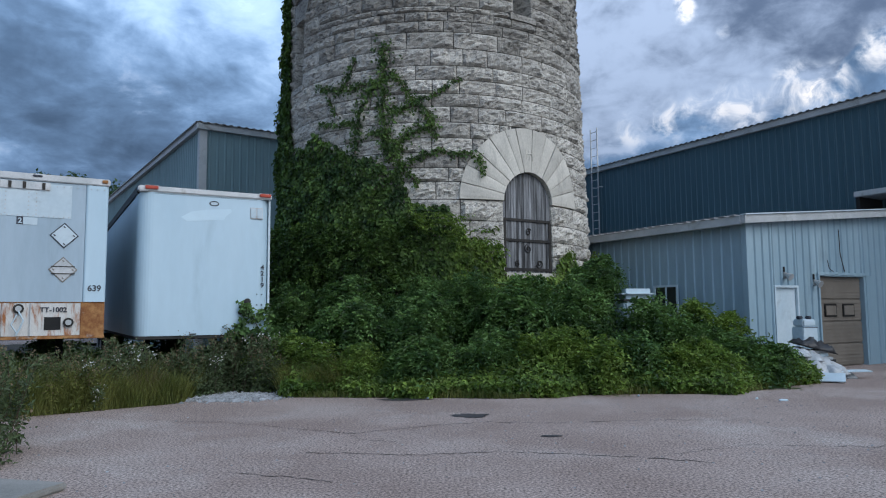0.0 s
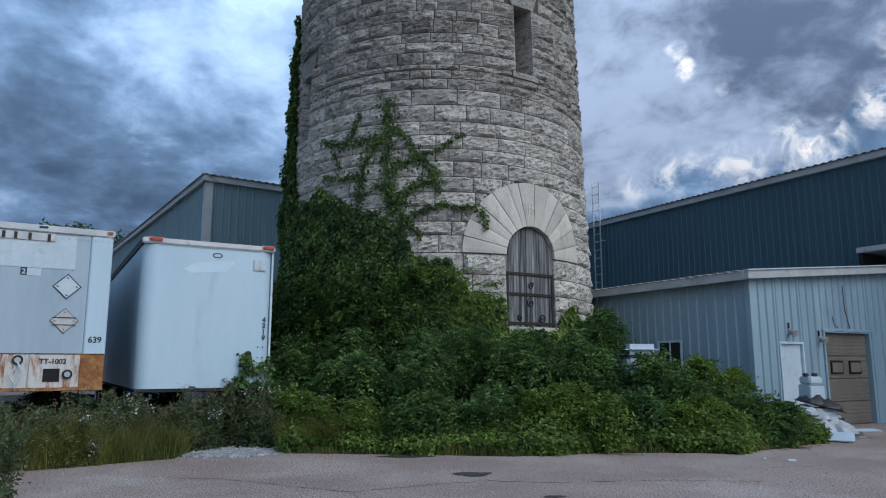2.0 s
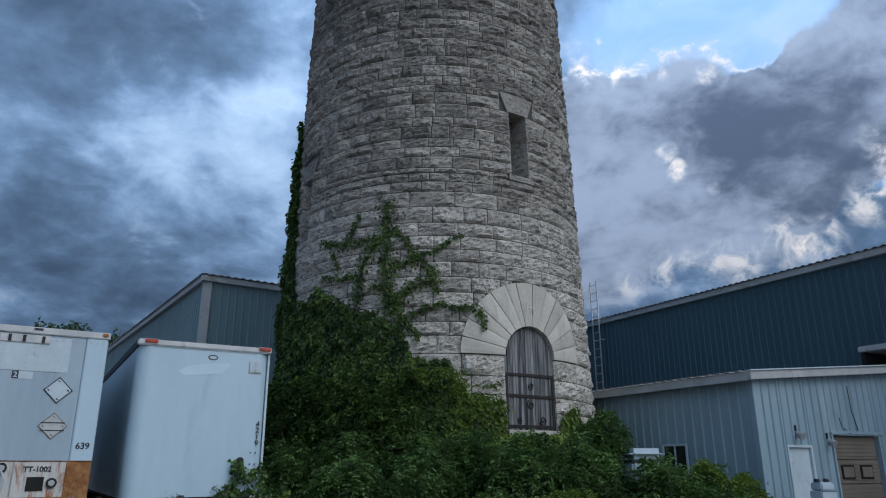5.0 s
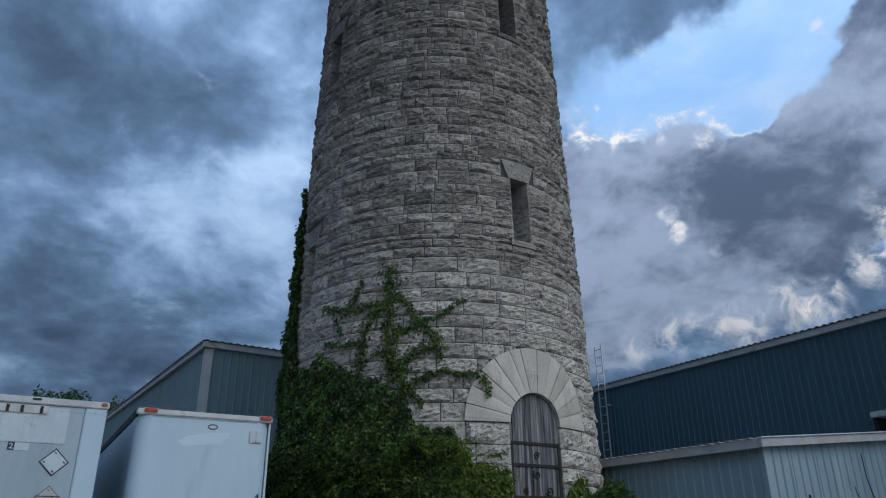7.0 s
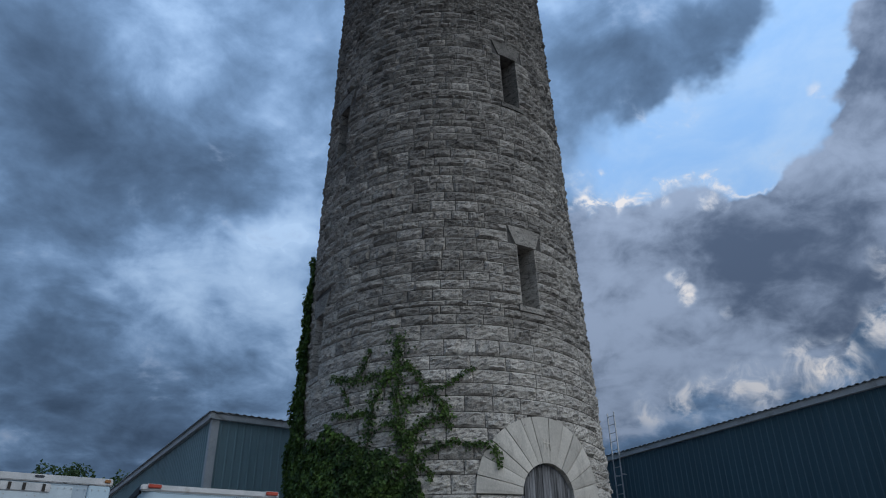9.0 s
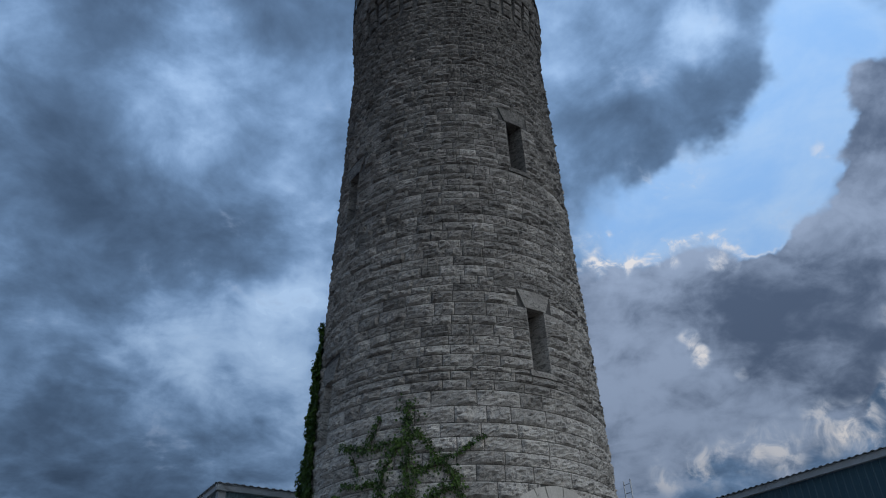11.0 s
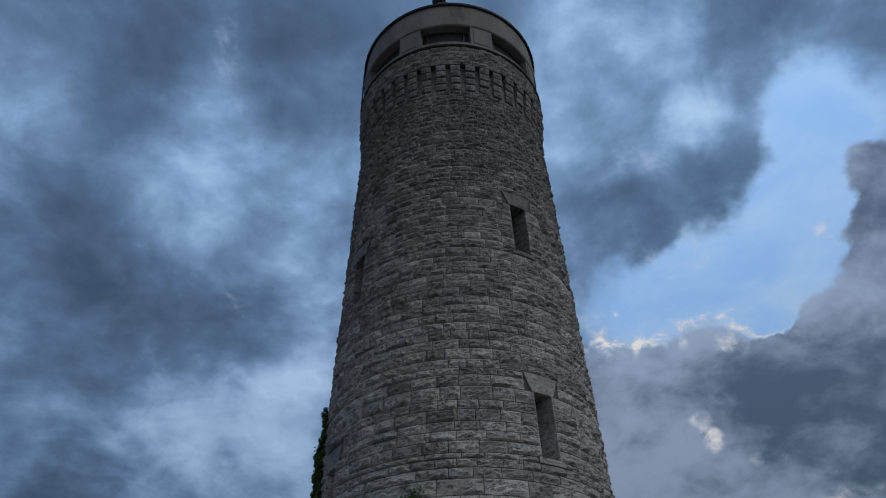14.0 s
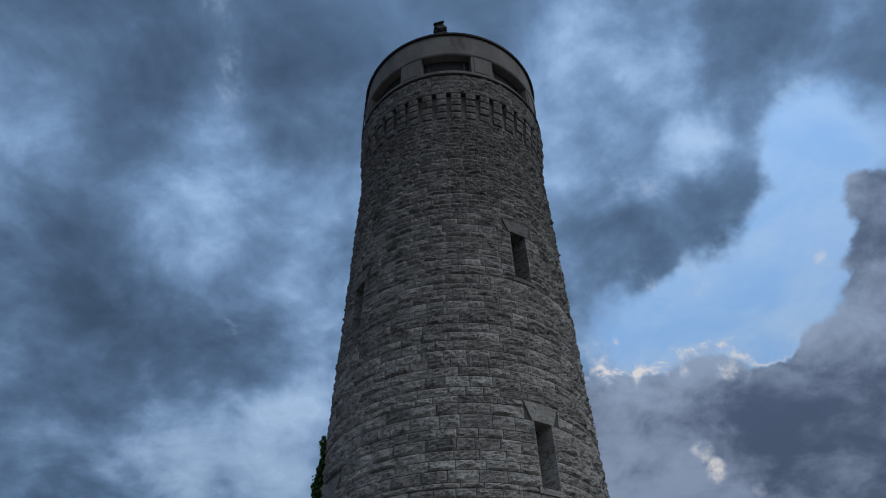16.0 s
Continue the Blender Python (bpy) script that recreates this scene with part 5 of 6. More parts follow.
# ---- shrubs at the tower's foot ----
def make_shrub(x, y, rx, ry, h, count, material, seed, leaf=0.12, base=0.0, label="dense leafy green shrub at the tower foot", lumps=13, name="shrub"):
    rng = np.random.default_rng(seed)
    ob = thing(name, pose(x, y, 0), label, "shrub", "shrubs round the tower")
    # several lumps that together make an uneven crown
    centres, radii = [], []
    for k in range(lumps):
        a, d = rng.uniform(0, 2 * math.pi), math.sqrt(rng.uniform(0, 1)) * 0.88
        z = h * rng.uniform(0.20, 0.90) * (1 - 0.35 * d)
        centres.append((rx * d * math.cos(a), ry * d * math.sin(a), base + z))
        radii.append(rng.uniform(0.19, 0.36) * min(h * 0.75, (rx + ry) * 0.55))
    centres.append((0, 0, base + h * 0.62))
    radii.append(min(h * 0.33, rx * 0.95))
    centres, radii = np.array(centres), np.array(radii)
    share = radii ** 2 / (radii ** 2).sum()
    # arching leafy shoots that start within the lumps, with gaps between the clumps
    pairs = 6
    total = count // (pairs * 2)
    which = rng.choice(len(radii), total, p=share)
    way = rng.normal(0, 1, (total, 3)) + np.array([0.0, -0.35, 0.45])
    way /= np.linalg.norm(way, axis=1, keepdims=True)
    clump = way[rng.integers(0, total, max(total // 9, 6))]
    way = 0.36 * way + 0.8 * clump[rng.integers(0, len(clump), total)]
    way /= np.linalg.norm(way, axis=1, keepdims=True)
    pts = centres[which] + way * radii[which][:, None] * rng.uniform(0.35, 0.95, (total, 1))
    v, f = shoots(pts, way + rng.normal(0, 0.3, (total, 3)), leaf * 4.2, pairs, leaf, 0.75, 0.58, rng)
    mesh_part("crown", v, f, material, ob, kind="stuff")
    for k in range(7):
        c = centres[k % len(centres)] * np.array([0.75, 0.75, 0.9])
        foot = Vector((rng.normal(0, 0.12), rng.normal(0, 0.12), 0))
        knee = foot.lerp(Vector(c), 0.5) + Vector((rng.normal(0, 0.08), rng.normal(0, 0.08), 0.08))
        bm = bmesh.new()
        rod(bm, foot, knee, 0.028, 6, 0.02)
        rod(bm, knee, c, 0.02, 6, 0.008)
        part("stem", bm, BARK, ob)
    # long shoots that break the outline
    c = centres[rng.integers(0, len(centres), 16)]
    v, f = shoots(c, rng.normal(0, 0.5, (16, 3)) + np.array([0.0, -0.25, 0.9]), min(h, 1.7) * 0.42, 10, leaf, 0.35, 0.5, rng)
    mesh_part("spray", v, f, material, ob, kind="stuff")
    return ob


SHRUBS = [  # x, y, rx, ry, height, leaves, kind
    (-4.1, 15.6, 0.9, 0.8, 1.6, 4600, 0), (-3.0, 14.6, 0.9, 0.7, 1.15, 4400, 1), (-2.0, 15.6, 1.1, 0.9, 1.95, 6000, 0), (-1.7, 14.0, 0.9, 0.6, 0.95, 4200, 1), (-0.4, 15.2, 1.1, 0.9, 2.1, 6200, 0),
    (-0.3, 14.0, 0.9, 0.6, 1.05, 4600, 0), (0.6, 16.1, 1.0, 0.7, 2.65, 6000, 0), (1.0, 14.2, 1.0, 0.7, 1.3, 5200, 0), (1.5, 15.3, 1.0, 0.8, 2.15, 6000, 0), (2.5, 14.4, 1.1, 0.7, 1.35, 5600, 1),
    (2.9, 15.7, 0.9, 0.8, 2.45, 5800, 0), (3.7, 14.3, 0.9, 0.6, 1.05, 4800, 0), (4.3, 15.3, 1.0, 0.8, 1.15, 5600, 0), (3.65, 16.8, 0.65, 0.6, 3.35, 6800, 0), (4.5, 15.35, 0.85, 0.4, 1.85, 3800, 0),
    (5.2, 14.4, 1.0, 0.6, 1.05, 5000, 1), (5.7, 15.8, 0.8, 0.7, 1.5, 4400, 0), (6.3, 15.0, 0.9, 0.6, 1.0, 4600, 0), (6.4, 16.6, 0.6, 0.6, 1.35, 3600, 0), (7.1, 15.3, 0.55, 0.45, 0.5, 3200, 1),
    (-2.2, 17.0, 1.1, 0.7, 2.6, 5600, 0), (-0.6, 16.7, 0.9, 0.6, 2.6, 5200, 0), (-3.6, 17.2, 1.0, 0.9, 2.4, 4800, 0), (2.0, 16.6, 0.8, 0.5, 2.65, 4800, 0), (5.2, 15.4, 0.7, 0.5, 1.5, 3200, 0),
]
LEAF_KINDS = (SHRUB, SHRUB_PALE, SHRUB_PALE)
for number, (x, y, rx, ry, h, count, kind) in enumerate(SHRUBS):
    make_shrub(x, y, rx, ry, h, int(count * 1.75), LEAF_KINDS[kind], 100 + number, (0.085, 0.10, 0.12)[number % 3] if kind == 0 else 0.085, label="light green leafy shrub beside the yard" if kind else "dense dark green shrub at the tower foot")
# thicket added to stand in for the black shade beneath the trailers
for number, (x, y) in enumerate(((-7.2, 14.3), (-8.4, 13.9), (-5.9, 15.4), (-4.9, 15.7), (-9.4, 15.2), (-6.7, 16.6), (-5.6, 17.2), (-8.2, 16.4), (-10.2, 13.6), (-9.6, 17.6), (-11.2, 16.0), (-12.2, 14.6), (-8.6, 18.6), (-7.4, 18.0), (-10.6, 18.8))):
    make_shrub(x, y, 0.75, 0.6, 0.8 if number < 9 else 1.05, 2600, SHRUB, 150 + number, 0.085, label="undergrowth added to fill the black shade beneath the trailers", lumps=8)
# slim yellow-green saplings that stand up from the hedge
for number, (x, y, h) in enumerate(((5.75, 15.9, 2.2), (6.65, 16.3, 1.8), (3.3, 16.6, 2.5), (3.1, 13.7, 1.1))):
    make_shrub(x, y, 0.36, 0.32, h, 2000, SHRUB_PALE, 200 + number, 0.10, label="slim yellow-green sapling rising from the shrubs", lumps=6, name="sapling")


# ---- low growth, grass and weeds ----
def strips(points, height, width, lean, rng, material, name, label, category="grass"):
    """Bent grass blades of two pieces each."""
    n = len(points)
    patch = 0.72 + 0.30 * np.sin(points[:, :1] * 3.1 + points[:, 1:2] * 1.7) * np.sin(points[:, 1:2] * 4.3 - points[:, :1] * 1.1) + 0.15 * np.sin(points[:, :1] * 9.0)
    h = height * rng.uniform(0.35, 1.25, (n, 1)) * patch
    a = rng.uniform(0, 2 * math.pi, n)
    side = np.stack([np.cos(a), np.sin(a), np.zeros(n)], 1) * width * rng.uniform(0.6, 1.3, (n, 1))
    off = np.stack([rng.normal(0, lean, n), rng.normal(0, lean, n), np.zeros(n)], 1) * h
    up = np.array([[0, 0, 1.0]])
    mid = points + off * 0.35 + up * h * 0.6
    tip = points + off + up * h * 0.97
    v = np.stack([points - side, points + side, mid + side * 0.8, mid - side * 0.8, tip], 1).reshape(-1, 3)
    b = np.arange(n)[:, None] * 5
    f = np.concatenate([b + np.array([[0, 1, 2]]), b + np.array([[0, 2, 3]]), b + np.array([[3, 2, 4]])], 1).reshape(-1, 3)
    ob = mesh_part(name, v, f, material)
    return tagged(ob, label, category, kind="stuff")


def edge_y(x):
    """Where the asphalt ends."""
    return np.interp(x, [-9, -6.4, -4.75, -4.6, -3.3, -0.9, 1.2, 2.8, 4.2, 5.4, 7.8, 9.0], [9.6, 11.1, 12.45, 13.4, 13.25, 13.05, 12.75, 13.25, 13.3, 13.2, 14.9, 16.2])


def low_growth():
    rng = np.random.default_rng(9)
    n = 15000
    x = rng.uniform(-3.1, 8.2, n)
    d = rng.exponential(0.30, n)
    wave = 0.16 * np.sin(x * 2.1) + 0.10 * np.sin(x * 5.3 + 1)
    pts = np.stack([x, edge_y(x) + 0.14 + wave * 0.8 + d, rng.uniform(0.02, 0.22, n) + np.minimum(d, 0.9) * 0.5], 1)
    v, f = leaves(pts, np.tile([[0.0, -0.45, 0.85]], (n, 1)), 0.10, 0.5, 0.2, 0.6, rng)
    tagged(mesh_part("ground_creeper", v, f, SHRUB_PALE), "low bright green creeper along the asphalt edge", "creeper", kind="stuff")
    n = 5000
    x = rng.uniform(-3.2, 8.4, n)
    pts = np.stack([x, edge_y(x) + 0.10 + rng.exponential(0.25, n), np.zeros(n)], 1)
    strips(pts, 0.22, 0.008, 0.35, rng, GRASS, "verge_grass", "short green grass along the asphalt edge")
    # tall grass before the trailers
    n = 21000
    x = rng.uniform(-9.5, -4.7, n)
    pts = np.stack([x, edge_y(x) + 0.05 + rng.gamma(1.6, 0.45, n), np.zeros(n)], 1)
    strips(pts, 0.78, 0.0045, 0.42, rng, GRASS, "tall_grass", "tall uncut green grass before the trailers")
    n = 3400
    x = -4.95 - np.abs(rng.normal(0.5, 1.1, n))
    pts = np.stack([x, edge_y(np.minimum(x, -4.8)) + 0.45 + rng.gamma(1.5, 0.3, n), np.zeros(n)], 1)
    strips(pts, 0.72, 0.0035, 0.30, rng, DRY, "dry_grass", "reddish brown seeding grass")
    # the yellow-green tangle between trailer and tower
    n = 8000
    x = rng.uniform(-3.2, -1.9, n)
    pts = np.stack([x, edge_y(x) + 0.35 + rng.gamma(1.6, 0.5, n), np.zeros(n)], 1)
    strips(pts, 0.70, 0.006, 0.40, rng, GRASS, "tall_grass", "yellow-green grass tangle before the tower")


low_growth()


def make_weed(x, y, h, seed, material=WEED, label="tall grey-green weed with small flower heads"):
    rng = np.random.default_rng(seed)
    ob = thing("weed", pose(x, y, 0), label, "weed", "weeds before the trailers")
    ps, ns, heads = [], [], []
    bm = bmesh.new()
    for k in range(9):
        foot = Vector((rng.normal(0, 0.10), rng.normal(0, 0.10), 0))
        tip = foot + Vector((rng.normal(0, 0.16), rng.normal(0, 0.16), h * rng.uniform(0.6, 1.05)))
        rod(bm, foot, tip, 0.007, 5, 0.003)
        t = rng.random(90)[:, None]
        ps.append(np.array(foot) + (np.array(tip) - np.array(foot)) * t + rng.normal(0, 0.085, (90, 3)) * (1.05 - t * 0.6))
        ns.append(np.tile([[0.0, -0.5, 0.8]], (90, 1)))
        heads.append(np.array(tip) + rng.normal(0, 0.04, (10, 3)))
    tagged(part("stalk", bm, BARK, ob), kind="stuff")
    ps = np.concatenate(ps)
    ps[:, 2] = np.maximum(ps[:, 2], 0.02)
    v, f = leaves(ps, np.concatenate(ns), 0.075, 0.7, 0.0, 0.38, rng)
    mesh_part("foliage", v, f, material, ob, kind="stuff")
    hp = np.concatenate(heads)
    v, f = leaves(hp, np.tile([[0.0, -0.4, 0.8]], (len(hp), 1)), 0.032, 0.8, 0.0, 0.9, rng)
    mesh_part("flower_head", v, f, DRY if seed % 9 else FLOWER, ob, kind="stuff")


def make_weeds():
    rng = random.Random(31)
    for k in range(44):
        x = rng.uniform(-9.0, -4.6)
        y = float(edge_y(x)) + rng.uniform(0.7, 1.75)
        if x > -5.6:
            y = min(y, 13.75)
        make_weed(x, min(y, 13.0) if x < -6.0 else y, rng.uniform(0.75, 1.15), 400 + k)
    for k in range(16):
        x = rng.uniform(-9.0, -4.9)
        make_weed(x, float(edge_y(x)) + rng.uniform(0.2, 0.6), rng.uniform(0.35, 0.7), 500 + k, GRASS if k % 2 else WEED, "low ragged weed at the asphalt edge")
    for k in range(12):
        make_weed(rng.uniform(-4.9, -2.6), rng.uniform(14.25, 14.6), rng.uniform(0.8, 1.25), 450 + k)
    # the feathery bush close to the camera
    for k, (x, y, h) in enumerate(((-4.98, 7.6, 0.95), (-5.2, 8.1, 1.15), (-4.86, 7.3, 0.7), (-5.5, 8.6, 1.2), (-5.3, 7.8, 1.2), (-5.75, 9.0, 1.1))):
        make_weed(x, y, h, 480 + k, label="feathery grey-green weed beside the concrete slab")


make_weeds()


def trailer_vine():
    rng = np.random.default_rng(77)
    ob = thing("trailer_vine", pose(-5.91, 13.42, 0, 0, 0, 30.0), "green vine climbing the white trailer front", "vine")
    lines = [((2.55, 0.9), (2.1, 1.75)), ((2.3, 1.5), (2.5, 1.7)), ((1.9, 1.2), (2.05, 1.5)), ((2.5, 0.9), (2.58, 1.6)), ((1.7, 1.15), (2.3, 1.25)), ((2.15, 1.6), (2.0, 1.8))]
    ps, bm = [], bmesh.new()
    for (xa, za), (xb, zb) in lines:
        t = rng.random(75)[:, None]
        ps.append(np.array([xa, -0.10, za]) + np.array([xb - xa, 0, zb - za]) * t + rng.normal(0, 0.045, (75, 3)) * np.array([1, 0.5, 1]))
        rod(bm, (xa, -0.06, za), (xb, -0.05, zb), 0.008, 5)
    rod(bm, (2.55, -0.4, 0.0), (2.55, -0.06, 0.9), 0.012, 5)
    part("vine_stem", bm, BARK, ob)
    ps = np.concatenate(ps)
    v, f = leaves(ps, np.tile([[0.0, -1.0, 0.3]], (len(ps), 1)), 0.085, 0.5, 0.6, 0.8, rng)
    mesh_part("foliage", v, f, SHRUB, ob, kind="stuff")


trailer_vine()


def far_tree(x, y, h, seed):
    rng = np.random.default_rng(seed)
    ob = thing("tree", pose(x, y, 0), "distant dark green tree beyond the warehouse", "tree", "distant trees")
    bm = bmesh.new()
    rod(bm, (0, 0, 0), (0.2, 0, h * 0.5), 0.32, 9, 0.2)
    for k in range(8):
        a = k * 0.8
        rod(bm, (0.15, 0, h * 0.38), (math.cos(a) * h * 0.2, math.sin(a) * h * 0.2, h * rng.uniform(0.6, 0.85)), 0.12, 6, 0.03)
    part("trunk", bm, BARK, ob)
    c = np.stack([rng.normal(0, h * 0.16, 26), rng.normal(0, h * 0.16, 26), h * rng.uniform(0.45, 0.92, 26)], 1)
    which = rng.integers(0, 26, 6000)
    way = rng.normal(0, 1, (6000, 3))
    way /= np.linalg.norm(way, axis=1, keepdims=True)
    pts = c[which] + way * h * 0.085 * rng.random((6000, 1)) ** 0.4
    v, f = leaves(pts, way, 0.30, 0.6, 0.2, 0.7, rng)
    mesh_part("crown", v, f, TREES, ob, kind="stuff")


for k, (x, y, h) in enumerate(((-31.6, 66.0, 14.9), (-34.2, 67.0, 14.6), (-38.0, 70.0, 13.4), (-44.0, 72.0, 11.0))):
    far_tree(x, y, h, 600 + k)


# ---- clutter by the shed ----
def crumpled(w, d, h, seed, nx=14, ny=10, amount=0.06):
    """A crumpled sheet or sack with thickness."""
    bm = bmesh.new()
    rng = random.Random(seed)
    top, low = [], []
    for j in range(ny + 1):
        for i in range(nx + 1):
            u, t = i / nx * 2 - 1, j / ny * 2 - 1
            edge = max(0.0, 1 - max(abs(u), abs(t)) ** 4)
            z = h * edge + amount * noise.noise((u * 2.2 + seed, t * 2.2, seed)) + amount * 0.6 * abs(noise.noise((u * 5 + seed, t * 5, 1)))
            x, y = u * w / 2 + 0.05 * noise.noise((t * 3, seed, 2)), t * d / 2 + 0.05 * noise.noise((u * 3, seed, 5))
            top.append(bm.verts.new((x, y, max(z, 0.02))))
            low.append(bm.verts.new((x, y, 0.0)))
    n = nx + 1
    for j in range(ny):
        for i in range(nx):
            k = j * n + i
            bm.faces.new((top[k], top[k + 1], top[k + n + 1], top[k + n]))
            bm.faces.new((low[k + n], low[k + n + 1], low[k + 1], low[k]))
    rim = list(range(n)) + [(j + 1) * n - 1 for j in range(1, ny + 1)] + [ny * n + i for i in range(nx - 1, -1, -1)] + [j * n for j in range(ny - 1, 0, -1)]
    for i in range(len(rim)):
        a, b = rim[i], rim[(i + 1) % len(rim)]
        bm.faces.new((top[b], top[a], low[a], low[b]))
    return bm


SACK = mat("grubby_white_plastic", (0.30, 0.32, 0.33), (0.46, 0.48, 0.50), 4, 0.5, 0.3, 30, stain=(0.28, 0.28, 0.28), stain_scale=3)
GREY_SACK = mat("grey_plastic_sheet", (0.16, 0.165, 0.17), (0.26, 0.27, 0.28), 4, 0.5, 0.3, 30)
TARP = mat("black_tarpaulin", (0.018, 0.018, 0.02), (0.035, 0.035, 0.038), 4, 0.5, 0.2, 30)
STAIN = mat("oily_patch", (0.035, 0.033, 0.034), (0.055, 0.05, 0.05), 3, 0.8, 0.3, 80)
CRACK = mat("crack_shadow_dirt", (0.035, 0.032, 0.03), (0.05, 0.046, 0.043), 5, 0.95, 0)
GRAVEL = mat("pale_gravel", (0.20, 0.21, 0.22), (0.32, 0.33, 0.34), 6, 0.9, 0.3, 50, vary=0.3)


def rubbish():
    rows = [(8.35, 16.1, 0.0, 1.5, 1.0, 0.30, SACK, "heap of grubby white plastic sacks"), (8.75, 16.35, 0.02, 1.3, 0.9, 0.42, SACK, "heap of grubby white plastic sacks"), (8.30, 16.45, 0.24, 1.2, 0.8, 0.30, GREY_SACK, "grey folded plastic sheet on the rubbish heap"),
            (8.35, 16.5, 0.50, 1.25, 0.75, 0.18, SACK, "stack of folded white plastic sheets"), (8.60, 16.40, 0.40, 0.9, 0.6, 0.20, SACK, "crumpled white sack on the rubbish heap"), (9.25, 16.4, 0.0, 0.8, 0.6, 0.16, SACK, "flattened white sack on the asphalt"),
            (8.2, 15.75, 0.0, 0.9, 0.6, 0.22, GREY_SACK, "grey folded plastic sheet on the rubbish heap"), (8.95, 16.1, 0.1, 0.7, 0.5, 0.2, SACK, "crumpled white sack on the rubbish heap")]
    for k, (x, y, z, w, d, h, material, label) in enumerate(rows):
        ob = part("plastic_sack", crumpled(w, d, h, 10 + k), material, m=pose(x - 0.12, y + 0.05, z, 0, 0, 20 + k * 13), smooth=True)
        tagged(ob, label, "rubbish", "rubbish heap")
    ob = part("tarpaulin", crumpled(0.95, 0.55, 0.16, 40, amount=0.12), TARP, m=pose(8.68, 16.55, 0.66, 6, 14, 12), smooth=True)
    tagged(ob, "crumpled black tarpaulin over the rubbish heap", "tarpaulin")
    for k, (x, y, z, w, d, turn, tilt) in enumerate(((8.25, 15.45, 0.03, 0.95, 0.55, -30, 14), (9.3, 16.05, 0.10, 0.8, 0.25, 6, 4))):
        ob = part("white_board", boxes((-w / 2, w / 2, -d / 2, d / 2, 0, 0.025), bevel=0.004), WHITE, m=pose(x, y, z + 0.06, tilt, 0, turn))
        tagged(ob, "loose flat white board lying on the rubbish", "board", "loose boards")
    rng, z = random.Random(8), 0.0
    for k in range(9):
        w, d, h = rng.uniform(1.0, 1.35), rng.uniform(0.6, 0.8), rng.uniform(0.06, 0.09)
        ob = part("flat_sheet", boxes((-w / 2, w / 2, -d / 2, d / 2, 0, h), bevel=0.012), (SACK, GREY_SACK, WHITE, TARP)[rng.randrange(4)], m=pose(8.40 + rng.uniform(-0.12, 0.12), 16.62 + rng.uniform(-0.08, 0.08), z, 0, 0, 14 + rng.uniform(-14, 14)))
        tagged(ob, "flat board in the weathered rubbish stack by the shed", "board", "stacked boards")
        z += h
    b = thing("discarded_machine", pose(8.62, 16.75, 0.74, 0, 0, 12), "discarded white office machine on the rubbish heap", "machine")
    part("body", boxes((-0.20, 0.20, -0.2, 0.2, 0, 0.42), bevel=0.02), WHITE, b)
    part("top_tray", boxes((-0.18, 0.17, -0.19, 0.18, 0.425, 0.60), bevel=0.03), WHITE, b)
    part("seam", boxes((-0.19, 0.19, -0.205, -0.195, 0.40, 0.415)), INK, b)
    for x in (-0.13, 0.11):
        part("handle", boxes((x - 0.05, x + 0.05, -0.08, 0.06, 0.60, 0.68), bevel=0.02), INK, b)
    part("latch", boxes((-0.07, 0.07, -0.212, -0.2, 0.13, 0.19), bevel=0.004), INK, b)


rubbish()


def white_tank():
    b = thing("storage_tank", pose(4.42, 16.15, 0, 0, 0, 8), "white rounded tank half hidden in shrubs beside the shed", "tank")
    part("body", boxes((-0.37, 0.37, -0.30, 0.30, 0.10, 1.80), bevel=0.05), WHITE, b)
    part("cover", boxes((-0.40, 0.40, -0.33, 0.33, 1.84, 2.08), bevel=0.11, segments=4), WHITE, b, "rounded white cover")
    part("seal", boxes((-0.385, 0.385, -0.315, 0.315, 1.80, 1.84)), RUBBER, b)
    part("plinth", boxes((-0.42, 0.42, -0.35, 0.35, 0, 0.10)), CONCRETE, b)


white_tank()


# ---- the yard's surface ----
def blob(x, y, rx, ry, seed, z=0.008, n=40):
    bm = bmesh.new()
    ring = []
    for k in range(n):
        a = 2 * math.pi * k / n
        r = 1 + 0.45 * noise.noise((math.cos(a) * 1.6 + seed, math.sin(a) * 1.6, seed)) + 0.15 * noise.noise((math.cos(a) * 6, math.sin(a) * 6, seed))
        ring.append(bm.verts.new((x + rx * r * math.cos(a), y + ry * r * math.sin(a), z)))
    bm.faces.new(ring)
    return bm


tagged(part("asphalt_patch", blob(0.40, 10.85, 0.30, 0.20, 3), STAIN), "dark damp patch on the asphalt", "patch", kind="structure")
tagged(part("asphalt_patch", blob(-0.75, 12.85, 0.5, 0.12, 5), STAIN), "dark damp patch on the asphalt", "patch", kind="structure")
tagged(part("asphalt_patch", blob(1.35, 9.05, 0.14, 0.07, 8), STAIN), "dark damp patch on the asphalt", "patch", kind="structure")


def crack(points, width, seed):
    """A crack as a narrow ragged ribbon."""
    rng = random.Random(seed)
    bm, last = bmesh.new(), None
    for (xa, ya), (xb, yb) in zip(points, points[1:]):
        steps = max(int(math.hypot(xb - xa, yb - ya) / 0.09), 1)
        for k in range(steps):
            s = k / steps
            w = width * rng.uniform(0.25, 1.2)
            x, y = xa + (xb - xa) * s + rng.normalvariate(0, 0.012), ya + (yb - ya) * s + rng.normalvariate(0, 0.022)
            pair = [bm.verts.new((x, y - w, 0.004)), bm.verts.new((x, y + w, 0.004))]
            if last:
                bm.faces.new((last[0], pair[0], pair[1], last[1]))
            last = pair
    return tagged(part("asphalt_crack", bm, CRACK), "thin dark crack in the asphalt", "crack", "asphalt cracks", "structure")


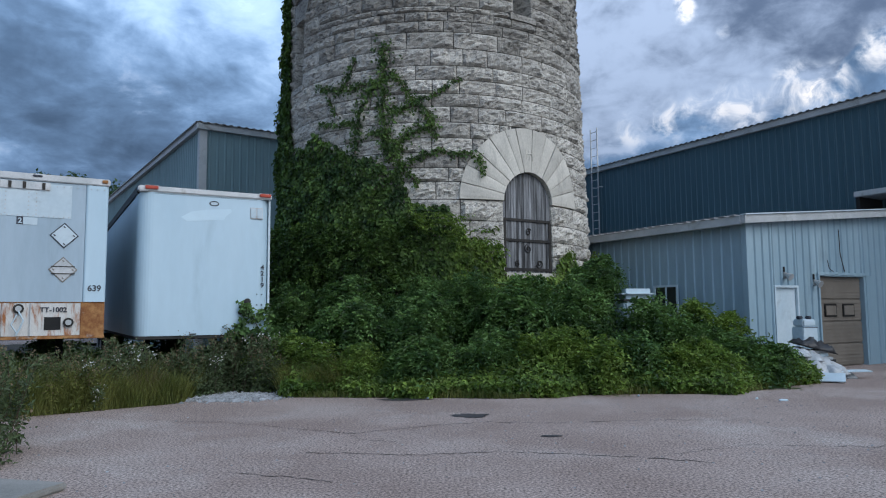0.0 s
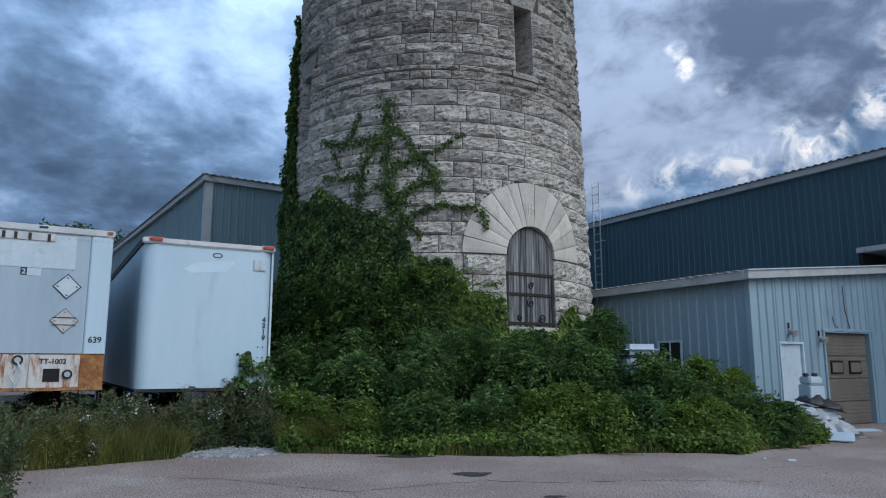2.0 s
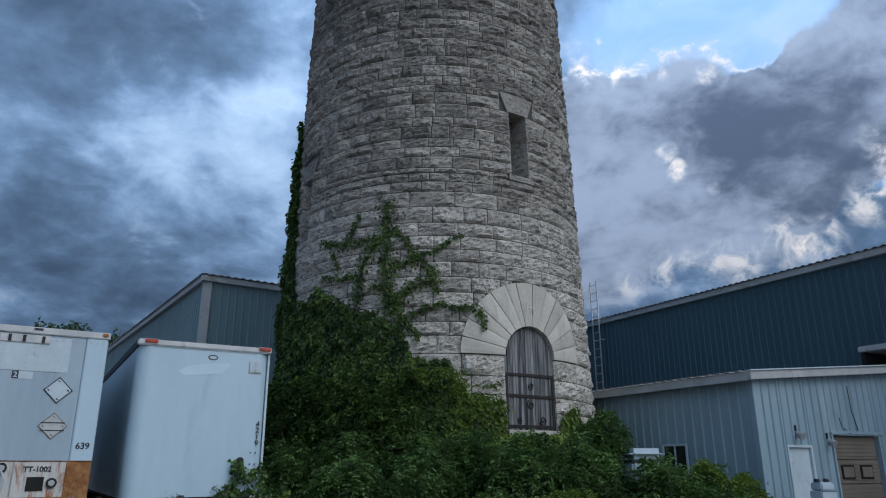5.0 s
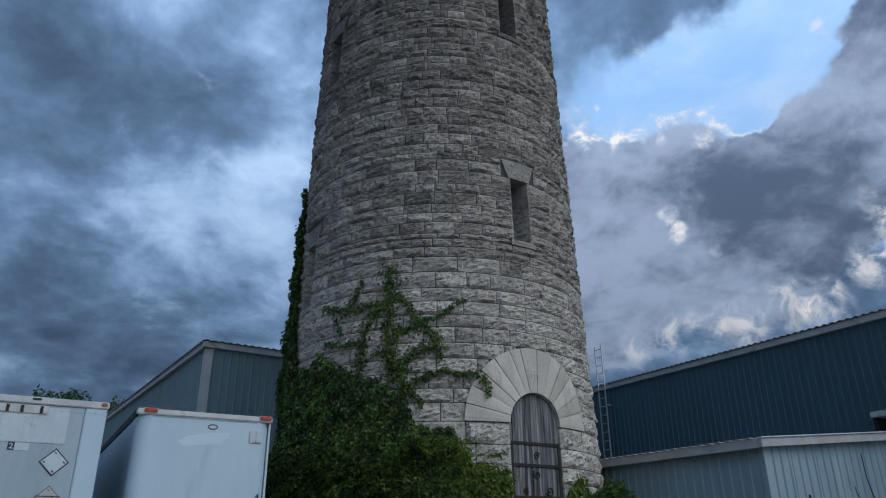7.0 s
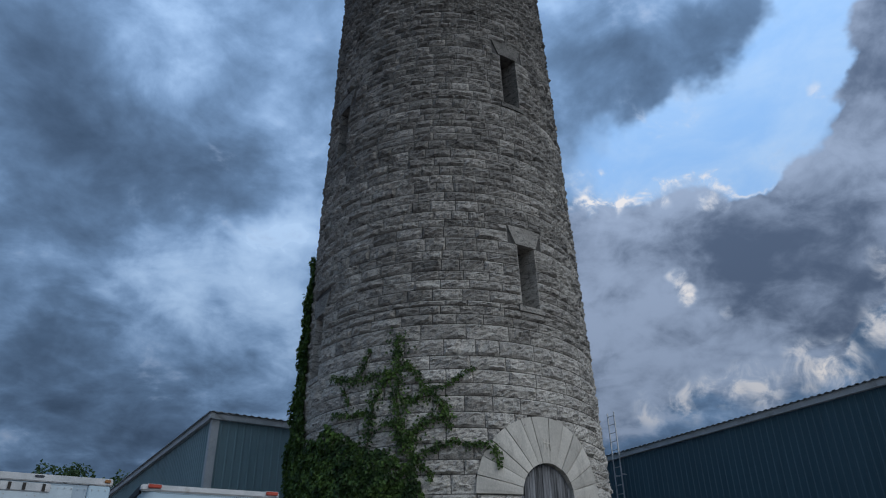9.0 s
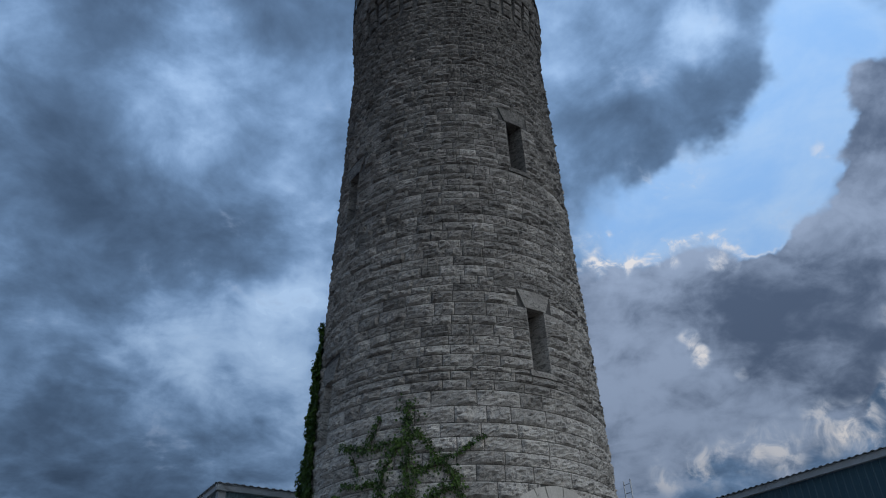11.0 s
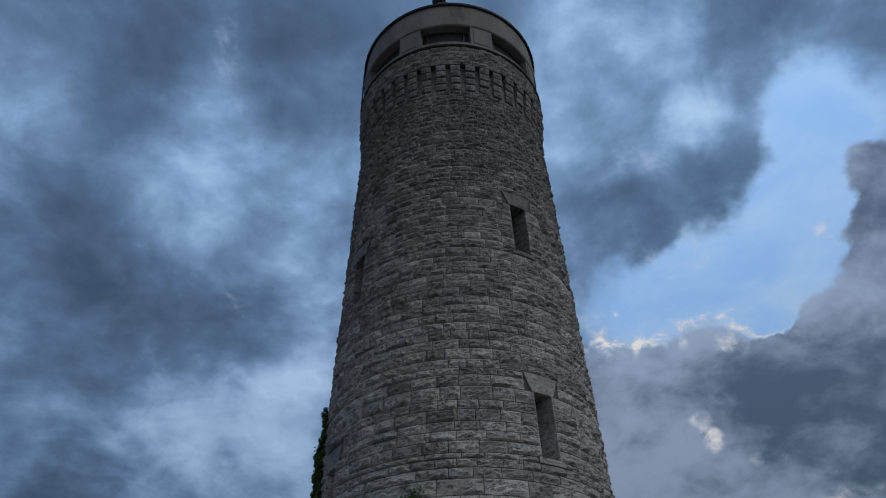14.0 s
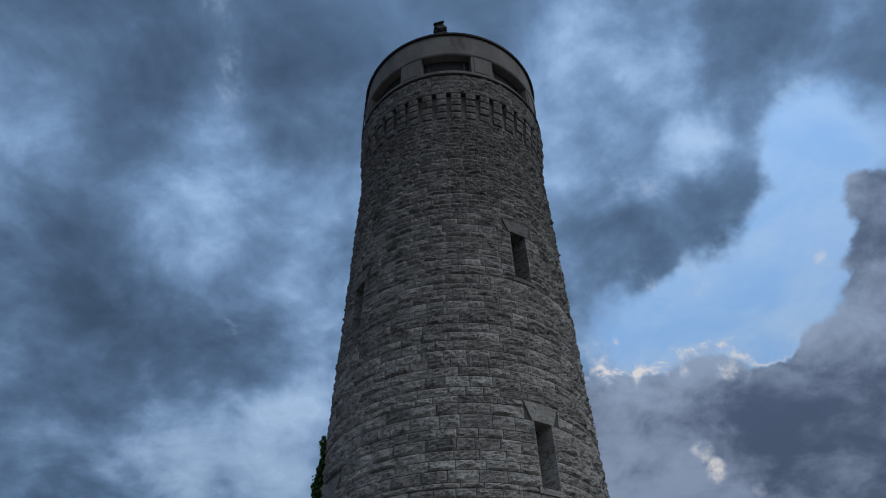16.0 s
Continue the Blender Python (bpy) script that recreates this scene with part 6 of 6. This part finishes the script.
crack([(-2.0, 9.75), (-1.2, 9.35), (-0.2, 9.95), (0.6, 10.25), (1.6, 10.1), (3.0, 10.3), (4.6, 10.2)], 0.012, 1)
crack([(-1.6, 8.15), (-0.4, 7.95), (0.6, 8.1), (1.4, 7.95), (2.2, 7.7), (2.9, 7.4)], 0.012, 2)
crack([(-2.2, 7.15), (-1.5, 6.95), (-1.0, 6.7)], 0.009, 3)
crack([(-4.4, 10.6), (-3.2, 10.4), (-2.0, 9.75)], 0.010, 4)
crack([(0.55, 10.25), (0.72, 9.75)], 0.010, 5)
crack([(-1.25, 9.4), (-1.05, 8.9), (-0.5, 8.75)], 0.008, 6)
crack([(2.2, 7.7), (3.6, 8.4), (5.0, 8.2), (6.4, 8.9)], 0.008, 7)
crack([(3.4, 11.6), (4.6, 11.4), (6.2, 11.7)], 0.008, 8)


def concrete_slab():
    bm = boxes((-0.6, 0.62, -0.45, 0.42, 0.0, 0.07), bevel=0.02)
    return tagged(part("concrete_slab", bm, CONCRETE, m=pose(-4.15, 6.28, 0, 0, 0, -14)), "low weathered concrete slab in the asphalt", "slab", kind="structure")


concrete_slab()


def gravel_patch():
    rng = np.random.default_rng(12)
    n = 2600
    x, y = rng.normal(-4.0, 0.42, n), rng.normal(13.4, 0.27, n)
    keep = (y > 12.3) & (x > -4.95)
    x, y = x[keep], y[keep]
    n = len(x)
    s = rng.uniform(0.015, 0.04, (n, 1, 1))
    base = np.array([(-1, -1, 0), (1, -1, 0), (1, 1, 0), (-1, 1, 0), (-0.5, -0.6, 0.9), (0.6, -0.5, 1.0), (0.5, 0.5, 0.8), (-0.6, 0.5, 1.0)], dtype=float)[None] * s * rng.uniform(0.6, 1.3, (n, 8, 3))
    v = (base + np.stack([x, y, np.full(n, 0.004)], 1)[:, None]).reshape(-1, 3)
    quad = np.array([(0, 1, 5, 4), (1, 2, 6, 5), (2, 3, 7, 6), (3, 0, 4, 7), (4, 5, 6, 7)])
    f = (np.arange(n)[:, None, None] * 8 + quad[None]).reshape(-1, 4)
    tagged(mesh_part("gravel", v, f, GRAVEL), "pale loose gravel at the asphalt edge", "gravel", kind="stuff")
    tagged(part("gravel_bed", blob(-4.0, 13.45, 0.85, 0.42, 15), GRAVEL), "pale gravel bed beside the asphalt", "gravel", kind="structure")


gravel_patch()


def loose_stones():
    rng = np.random.default_rng(14)
    n = 420
    x, y = rng.uniform(-6, 8, n), rng.uniform(5.5, 12.6, n)
    s = rng.uniform(0.004, 0.013, (n, 1, 1))
    base = np.array([(-1, -1, 0), (1, -1, 0), (1, 1, 0), (-1, 1, 0), (-0.5, -0.6, 0.9), (0.6, -0.5, 1.0), (0.5, 0.5, 0.8), (-0.6, 0.5, 1.0)], dtype=float)[None] * s * rng.uniform(0.6, 1.3, (n, 8, 3))
    v = (base + np.stack([x, y, np.full(n, 0.001)], 1)[:, None]).reshape(-1, 3)
    quad = np.array([(0, 1, 5, 4), (1, 2, 6, 5), (2, 3, 7, 6), (3, 0, 4, 7), (4, 5, 6, 7)])
    f = (np.arange(n)[:, None, None] * 8 + quad[None]).reshape(-1, 4)
    tagged(mesh_part("loose_grit", v, f, GRAVEL), "loose grit scattered on the asphalt", "grit", kind="stuff")
    for k, (x, y, w) in enumerate(((5.9, 12.3, 0.13), (5.55, 12.55, 0.06), (3.6, 13.1, 0.07), (-0.3, 12.95, 0.05))):
        ob = part("paper_scrap", crumpled(w, w * 0.5, 0.03, 60 + k, 6, 5, 0.01), WHITE, m=pose(x, y, 0.001, 0, 0, k * 40))
        tagged(ob, "small white scrap of litter on the asphalt", "litter", "litter")


loose_stones()


# ---- single stones of the tower's face, and the last small pieces ----
for v, f in SINGLE_STONES:
    data = bpy.data.meshes.new("stone_block")
    data.from_pydata(v, [], f)
    data.materials.append(STONE_PART)
    new("stone_block", data).parent = TOWER
